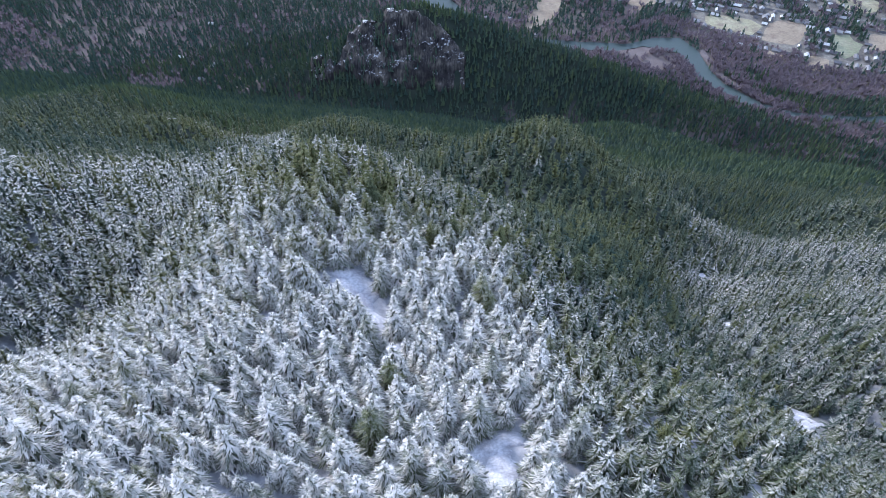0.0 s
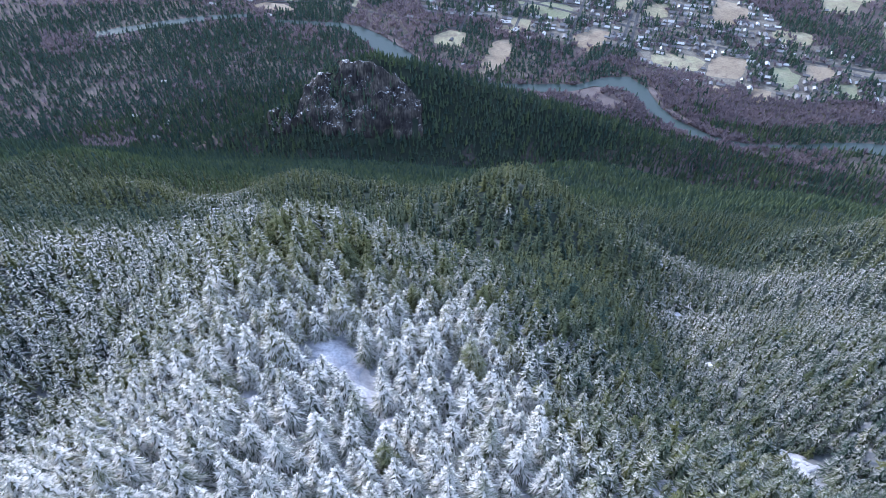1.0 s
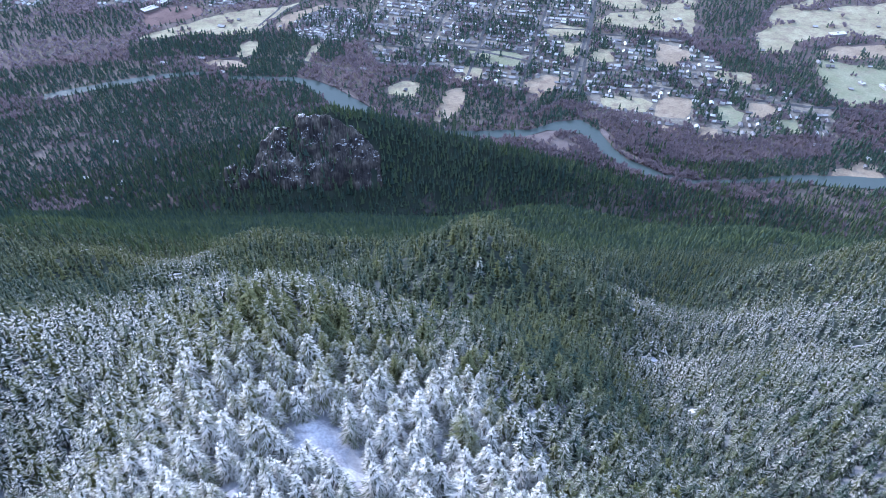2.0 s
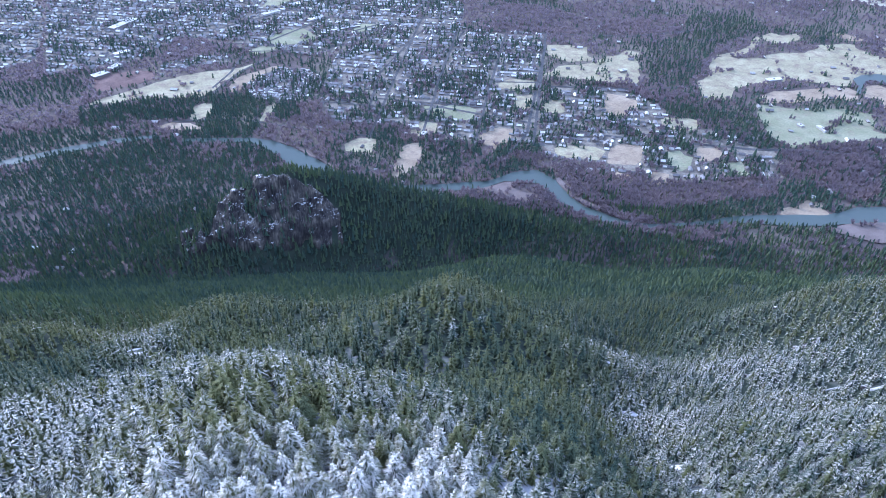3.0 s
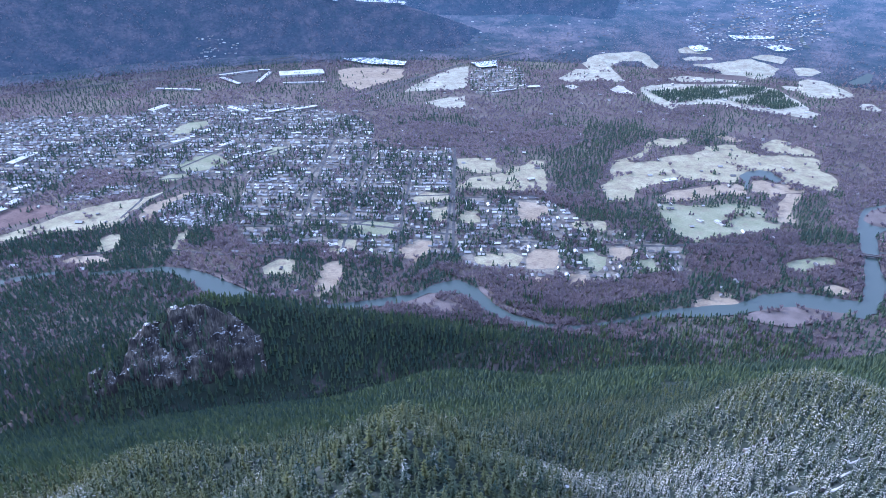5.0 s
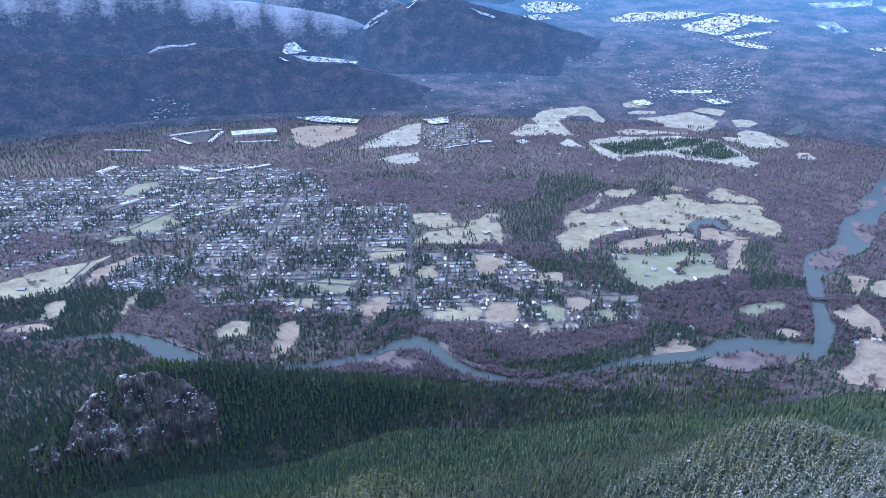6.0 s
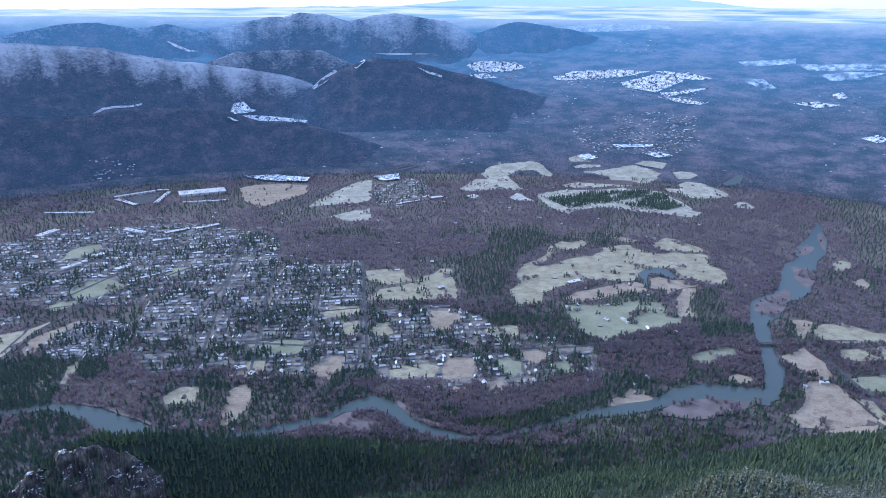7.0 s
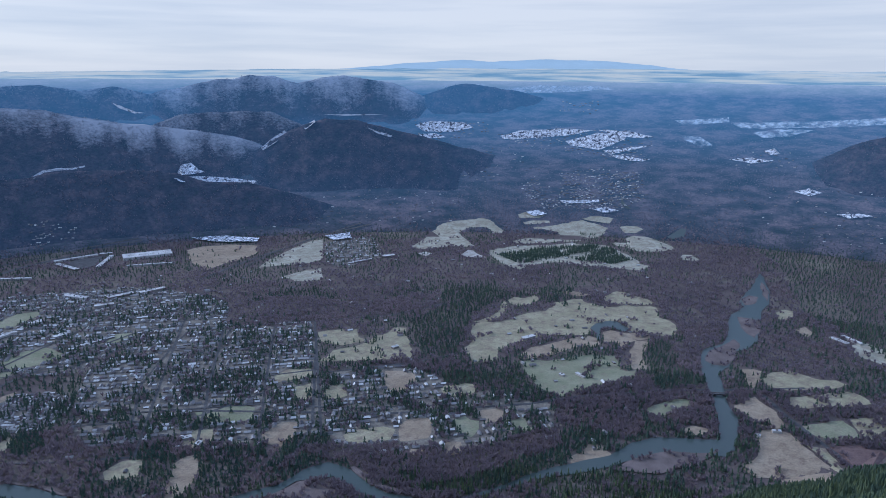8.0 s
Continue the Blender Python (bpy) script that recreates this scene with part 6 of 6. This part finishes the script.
def far_hill(name, label, at, crest, depth, snow_low, snow_high, haze):
    """A far range: crest is a run of (degrees round from north, degrees below the eye); it falls towards the valley over that depth."""
    az = np.array([c[0] for c in crest], float)
    dip = np.array([c[1] for c in crest], float)
    a = np.arange(az.min(), az.max(), 0.12)
    d = np.interp(a, az, dip)
    d = d + (0.05 if depth < 10 else 0.10) * rough_noise(a * 10, a * 0 + at, 12, 3) * np.clip(np.minimum(a - az.min(), az.max() - a), 0, 1)
    t = np.linspace(0, 1, 22 if depth > 10 else 4)
    A, T = np.meshgrid(np.radians(a), t)
    top = at + depth
    r = at + depth * T
    crest_z = EYE_Z - top * np.tan(np.radians(d))[None, :]
    base_z = height(np.sin(A) * at, np.cos(A) * at) - 6
    ends = np.clip(np.minimum((a - az.min()) * (8 if at < 4200 else 1), az.max() - a) / 5.0, 0, 1) if depth > 10 else 1 + 0 * a
    shape = T ** 0.85 * (ends ** 0.8)[None, :]
    x, y = np.sin(A) * r, np.cos(A) * r
    low = height(x, y) - 8 if depth > 10 else base_z + 0 * r
    # painted haze amount: the hill's own, easing to the lowland's at ends and foot
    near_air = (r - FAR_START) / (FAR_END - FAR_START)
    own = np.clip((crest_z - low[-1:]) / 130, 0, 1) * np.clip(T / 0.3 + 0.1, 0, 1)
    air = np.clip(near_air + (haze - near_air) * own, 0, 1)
    stand = np.clip((crest_z - low[-1:])[0] / 70, 0, 1)
    if depth > 10:
        ends, low = ends * stand, low - 32 * (1 - stand)[None, :]
    z = low + np.maximum(crest_z - low[-1:], 0) * shape + 14 * rough_noise(x, y, 120, 4) * np.sin(np.pi * T) * ends + GULLY * rough_noise(np.degrees(A) * 30, T * 22, 34, 3) * np.sin(np.pi * np.clip(T * 1.02, 0, 1)) ** 0.7 * ends
    back = np.stack([np.sin(A[-1]) * (top + 30), np.cos(A[-1]) * (top + 30), base_z[-1] - 30], -1)
    v = np.concatenate([np.stack([x, y, z], -1).reshape(-1, 3), back])
    nt, na = A.shape
    i, j = np.meshgrid(np.arange(nt), np.arange(na - 1), indexing="ij")
    f = np.stack([i * na + j, i * na + j + 1, (i + 1) * na + j + 1, (i + 1) * na + j], -1).reshape(-1, 4)
    ribs = 0.55 * rough_noise(np.degrees(A) * 30 + 400, T * 26, 40, 3)
    snow = np.concatenate([(snow_low + (snow_high - snow_low) * T + ribs * np.clip(snow_high, 0, 1)).ravel(), np.full(na, snow_high)])
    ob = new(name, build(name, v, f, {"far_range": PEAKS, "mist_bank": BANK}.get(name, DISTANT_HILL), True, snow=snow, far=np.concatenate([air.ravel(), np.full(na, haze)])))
    tagged(ob, label, "hills", kind="structure")
    if depth > 10:
        r_ = np.random.default_rng(int(at))
        many = int((az.max() - az.min()) * at * 0.0175 * depth / 150)
        gi, gj = r_.uniform(0.3, nt - 1.001, many), r_.uniform(0, na - 1.001, many)
        i0, j0 = gi.astype(int), gj.astype(int)
        fi, fj = gi - i0, gj - j0
        load_ = snow[:nt * na].reshape(nt, na)
        pick = lambda g: g[i0, j0] * (1 - fi) * (1 - fj) + g[i0 + 1, j0] * fi * (1 - fj) + g[i0, j0 + 1] * (1 - fi) * fj + g[i0 + 1, j0 + 1] * fi * fj
        ON_HILLS.append(np.stack([pick(x), pick(y), pick(z), pick(load_) * 0.85, pick(air)], 1))
        if name == "valley_side_hill":
            # a small settlement at the hill's foot
            deg, up = np.degrees(np.arctan2(pick(x), pick(y))), gi / (nt - 1)
            home = (deg > 1.2) & (deg < 4.4) & (up < 0.28) & (r_.uniform(0, 1, many) < 0.5)
            FAR_ROOF_SPOTS.append(np.stack([pick(x), pick(y), pick(z) - 5], 1)[home])


def far_patch(kind_, poly):
    """Snow-covered clearings, streets and mist lying on the far lowland."""
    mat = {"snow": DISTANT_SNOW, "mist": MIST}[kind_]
    p = wander(poly, 12, 5)
    if kind_ == "snow":
        FAR_OPEN.append(p)
    bm = bmesh.new()
    zz = height(p[:, 0], p[:, 1]) + (9 if kind_ == "snow" else 16)
    face = bm.faces.new([bm.verts.new((a, b, c)) for a, b, c in zip(p[:, 0], p[:, 1], zz)])
    if face.normal.z < 0:
        face.normal_flip()
    bmesh.ops.triangulate(bm, faces=[face])
    me = bpy.data.meshes.new("snow_clearing")
    bm.to_mesh(me)
    bm.free()
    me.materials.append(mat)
    ob = new("snow_clearing" if kind_ == "snow" else "valley_mist", me)
    tagged(ob, "snow-covered clearing in far woods" if kind_ == "snow" else "low white mist lying over the lowland", "snow" if kind_ == "snow" else "mist", kind="structure")



FAR_ROOF_SPOTS = []


def far_roofs(step, poly):
    """Spots for the roofs of a far settlement."""
    p = np.array(poly, float)
    FAR_BUILT.append(p)
    x, y, z = scatter(p[:, 0].min(), p[:, 0].max(), p[:, 1].min(), p[:, 1].max(), step, lambda x, y, z: 0.75 + 0.9 * rough_noise(x, y, 70, 2), seed=len(FAR_ROOF_SPOTS) + 200)
    ok = inside(x, y, p)
    FAR_ROOF_SPOTS.append(np.stack([x[ok], y[ok], z[ok]], 1))


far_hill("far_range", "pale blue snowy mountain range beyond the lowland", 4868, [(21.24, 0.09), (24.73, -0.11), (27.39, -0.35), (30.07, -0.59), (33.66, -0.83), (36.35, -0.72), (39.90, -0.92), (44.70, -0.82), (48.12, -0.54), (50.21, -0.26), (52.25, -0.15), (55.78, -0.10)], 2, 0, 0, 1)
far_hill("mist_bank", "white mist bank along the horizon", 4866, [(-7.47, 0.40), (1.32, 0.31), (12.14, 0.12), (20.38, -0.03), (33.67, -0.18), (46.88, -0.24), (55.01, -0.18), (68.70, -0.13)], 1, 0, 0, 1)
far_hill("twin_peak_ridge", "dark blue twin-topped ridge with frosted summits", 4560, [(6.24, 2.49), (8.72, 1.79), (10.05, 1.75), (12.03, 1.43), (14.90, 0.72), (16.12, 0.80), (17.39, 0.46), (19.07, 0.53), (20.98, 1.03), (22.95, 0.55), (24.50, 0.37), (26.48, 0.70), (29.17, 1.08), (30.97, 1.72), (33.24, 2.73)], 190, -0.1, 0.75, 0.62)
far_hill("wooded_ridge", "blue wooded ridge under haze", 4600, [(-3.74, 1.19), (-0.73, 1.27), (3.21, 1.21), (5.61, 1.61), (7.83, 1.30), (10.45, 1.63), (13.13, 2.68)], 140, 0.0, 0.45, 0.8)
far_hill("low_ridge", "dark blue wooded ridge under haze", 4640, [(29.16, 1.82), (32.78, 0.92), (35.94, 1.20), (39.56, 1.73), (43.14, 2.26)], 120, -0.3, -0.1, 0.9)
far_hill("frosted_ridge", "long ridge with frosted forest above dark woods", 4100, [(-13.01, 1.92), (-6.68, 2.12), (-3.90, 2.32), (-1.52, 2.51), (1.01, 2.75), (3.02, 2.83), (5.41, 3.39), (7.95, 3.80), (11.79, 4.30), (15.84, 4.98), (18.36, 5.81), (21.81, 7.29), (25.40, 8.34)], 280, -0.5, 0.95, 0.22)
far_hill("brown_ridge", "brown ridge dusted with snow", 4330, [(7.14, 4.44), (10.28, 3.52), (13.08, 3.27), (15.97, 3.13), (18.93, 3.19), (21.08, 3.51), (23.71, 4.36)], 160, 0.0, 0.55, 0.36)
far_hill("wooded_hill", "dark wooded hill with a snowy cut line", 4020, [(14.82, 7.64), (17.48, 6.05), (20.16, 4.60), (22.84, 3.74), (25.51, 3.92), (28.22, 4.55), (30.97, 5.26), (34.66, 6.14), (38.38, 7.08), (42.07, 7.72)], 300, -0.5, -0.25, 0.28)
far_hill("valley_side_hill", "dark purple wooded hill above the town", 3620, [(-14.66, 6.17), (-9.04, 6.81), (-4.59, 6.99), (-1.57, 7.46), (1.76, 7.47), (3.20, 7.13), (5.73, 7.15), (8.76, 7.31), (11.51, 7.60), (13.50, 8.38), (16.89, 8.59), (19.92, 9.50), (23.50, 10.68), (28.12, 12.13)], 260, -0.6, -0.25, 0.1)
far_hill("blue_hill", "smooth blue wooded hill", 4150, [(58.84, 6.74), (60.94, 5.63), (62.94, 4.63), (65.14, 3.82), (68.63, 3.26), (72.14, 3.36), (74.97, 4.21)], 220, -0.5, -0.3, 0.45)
far_patch("snow", [(2281, 3940), (2374, 3919), (2554, 3796), (2593, 3725), (2454, 3776), (2304, 3873)])
far_patch("snow", [(2688, 3581), (2811, 3538), (3014, 3396), (3163, 3248), (3035, 3312), (2860, 3429), (2687, 3549)])
far_patch("snow", [(2980, 3301), (3174, 3209), (3291, 3085), (3250, 3067), (3086, 3113), (2983, 3252)])
far_patch("snow", [(3100, 3089), (3246, 2992), (3346, 2915), (3231, 2976), (3111, 3042)])
far_patch("snow", [(3102, 3057), (3170, 2961), (3245, 2854), (3198, 2875), (3121, 2982)])
far_patch("snow", [(3191, 3227), (3327, 3073), (3390, 2948), (3295, 3040), (3219, 3156)])
far_patch("snow", [(2262, 3872), (2358, 3825), (2400, 3759), (2274, 3825)])
far_patch("snow", [(1980, 4099), (2032, 4045), (2133, 3934), (2130, 3886), (2098, 3944), (1996, 4054)])
far_patch("snow", [(2039, 3853), (2085, 3849), (2182, 3753), (2065, 3813)])
far_patch("snow", [(2370, 2934), (2441, 2915), (2460, 2844), (2378, 2863)])
far_patch("snow", [(2678, 2749), (2745, 2710), (2776, 2636), (2701, 2665)])
far_patch("snow", [(2604, 2916), (2780, 2789), (2764, 2764), (2608, 2875)])
far_patch("snow", [(3532, 2118), (3597, 2080), (3606, 2007), (3546, 2046)])
far_patch("snow", [(3487, 1858), (3557, 1786), (3572, 1725), (3487, 1801)])
far_patch("snow", [(3538, 2531), (3623, 2446), (3674, 2338), (3586, 2417)])
far_patch("snow", [(3699, 2430), (3747, 2392), (3735, 2347), (3694, 2382)])
far_patch("snow", [(743, 3455), (895, 3418), (1026, 3307), (989, 3236), (818, 3339)])
far_patch("snow", [(1314, 3188), (1452, 3189), (1406, 3078), (1311, 3081)])
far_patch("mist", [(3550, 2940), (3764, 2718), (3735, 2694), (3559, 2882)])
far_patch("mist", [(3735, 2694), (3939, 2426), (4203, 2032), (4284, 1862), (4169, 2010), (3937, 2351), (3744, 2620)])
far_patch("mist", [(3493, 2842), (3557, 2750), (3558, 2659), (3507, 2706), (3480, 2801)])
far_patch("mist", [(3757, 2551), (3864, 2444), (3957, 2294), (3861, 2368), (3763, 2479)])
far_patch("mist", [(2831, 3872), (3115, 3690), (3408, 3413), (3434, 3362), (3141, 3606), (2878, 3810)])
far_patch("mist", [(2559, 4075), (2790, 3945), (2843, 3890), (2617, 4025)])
far_roofs(21, [(2681, 3602), (3046, 3379), (3314, 3108), (3378, 2936), (3160, 2906), (2948, 3212), (2764, 3419)])
far_roofs(24, [(2282, 3977), (2654, 3749), (2701, 3629), (2421, 3725), (2251, 3854)])
far_roofs(18, [(2667, 3190), (2960, 3026), (3122, 2823), (3009, 2631), (2805, 2643), (2474, 2907), (2424, 3145)])
far_roofs(36, [(2371, 3649), (2680, 3482), (2732, 3216), (2476, 3213), (2290, 3405)])
far_roofs(44, [(3327, 1905), (3554, 1675), (3347, 1545), (3153, 1742)])
far_roofs(40, [(3571, 2558), (3811, 2331), (3717, 2195), (3505, 2466)])
far_roofs(58, [(1519, 3762), (2204, 3395), (2007, 2990), (1516, 3190), (1128, 3430)])
far_roofs(75, [(3152, 2640), (3818, 1823), (3532, 1663), (2849, 2372)])
far_roofs(26, [(3141, 3548), (3328, 3378), (3264, 3307), (3092, 3488)])


# ---- far settlements ----
def far_roof_sheet():
    """The pale roofs of settlements far across the lowland."""
    p = np.concatenate(FAR_ROOF_SPOTS)
    r = np.random.default_rng(77)
    n = len(p)
    a, b = r.uniform(3, 7.5, n), r.uniform(1.6, 3.4, n)
    turn = r.normal(-0.4, 0.25, n)
    c, s = np.cos(turn), np.sin(turn)
    V = []
    for sx, sy, sz in ((-1, -1, 0), (1, -1, 0), (1, 1, 0), (-1, 1, 0), (-1, 0, 1), (1, 0, 1)):
        u, v = a * sx, b * sy
        V.append(np.stack([p[:, 0] + u * c - v * s, p[:, 1] + u * s + v * c, p[:, 2] + 7 + 3.0 * sz + 0.5 * (p[:, 1] * 0 + sy * b)], 1))
    v = np.stack(V, 1).reshape(-1, 3)
    tri = np.array([(0, 1, 5), (0, 5, 4), (3, 4, 5), (3, 5, 2), (0, 4, 3), (1, 2, 5)])
    F = (tri[None] + (np.arange(n) * 6)[:, None, None]).reshape(-1, 3)
    tagged(new("far_settlement_roofs", build("far_settlement_roofs", v, F, ROOF)), "small pale snowy roofs of far settlements", "houses", kind="stuff")


far_roof_sheet()
far_woods()


# ---- white cuts and clearings on the far hills ----
def far_cut(label, outline):
    """A treeless strip under snow, lying on a far hillside."""
    me = bpy.data.meshes.new("snowy_cut")
    me.from_pydata(outline, [], [list(range(len(outline)))])
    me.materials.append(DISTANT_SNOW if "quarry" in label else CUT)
    tagged(new("snowy_cut", me), label, "snow", kind="structure")


# haze painted over the cuts as a faint even blue emission
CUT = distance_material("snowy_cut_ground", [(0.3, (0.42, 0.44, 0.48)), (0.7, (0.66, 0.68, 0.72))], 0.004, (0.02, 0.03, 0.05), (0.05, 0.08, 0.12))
far_cut("snowy power-line cut through dark woods", [(1323, 4105, 351), (1393, 4119, 399), (1481, 4133, 445), (1496, 4127, 434), (1391, 4041, 386), (1324, 4069, 341)])
far_cut("snowy power-line cut through dark woods", [(1543, 3973, 467), (1677, 4212, 480), (1710, 4209, 497), (1610, 3962, 502), (1573, 3961, 477), (1548, 3961, 461)])
far_cut("snow-covered track along the hill", [(145, 4107, 270), (191, 4122, 294), (256, 4131, 300), (333, 4125, 298), (388, 4138, 305), (386, 4131, 297), (331, 4119, 290), (254, 4124, 289), (197, 4116, 283), (137, 3830, 296)])
far_cut("snowy cut on the far ridge", [(610, 4603, 606), (662, 4585, 584), (731, 4551, 551), (786, 4547, 543), (722, 4544, 542), (651, 4577, 571)])
far_cut("snow-dusted quarry clearing on the hill", [(828, 4047, 246), (859, 4089, 283), (912, 4081, 293), (943, 4042, 258), (968, 4023, 246), (915, 4025, 237), (787, 3755, 274)])
far_cut("snow-dusted quarry clearing on the hill", [(744, 3741, 262), (898, 4019, 229), (1068, 3967, 214), (1223, 3906, 191), (1130, 3668, 215), (1001, 3955, 195), (773, 3729, 244)])
far_cut("long white snow line on low woods", [(1767, 4205, 527), (1888, 4148, 530), (2120, 4056, 526), (1885, 4143, 520)])
far_cut("snowy cut over the low hill", [(1881, 3825, 469), (1941, 3782, 446), (2005, 3746, 423), (1994, 3740, 414), (1925, 3780, 437)])
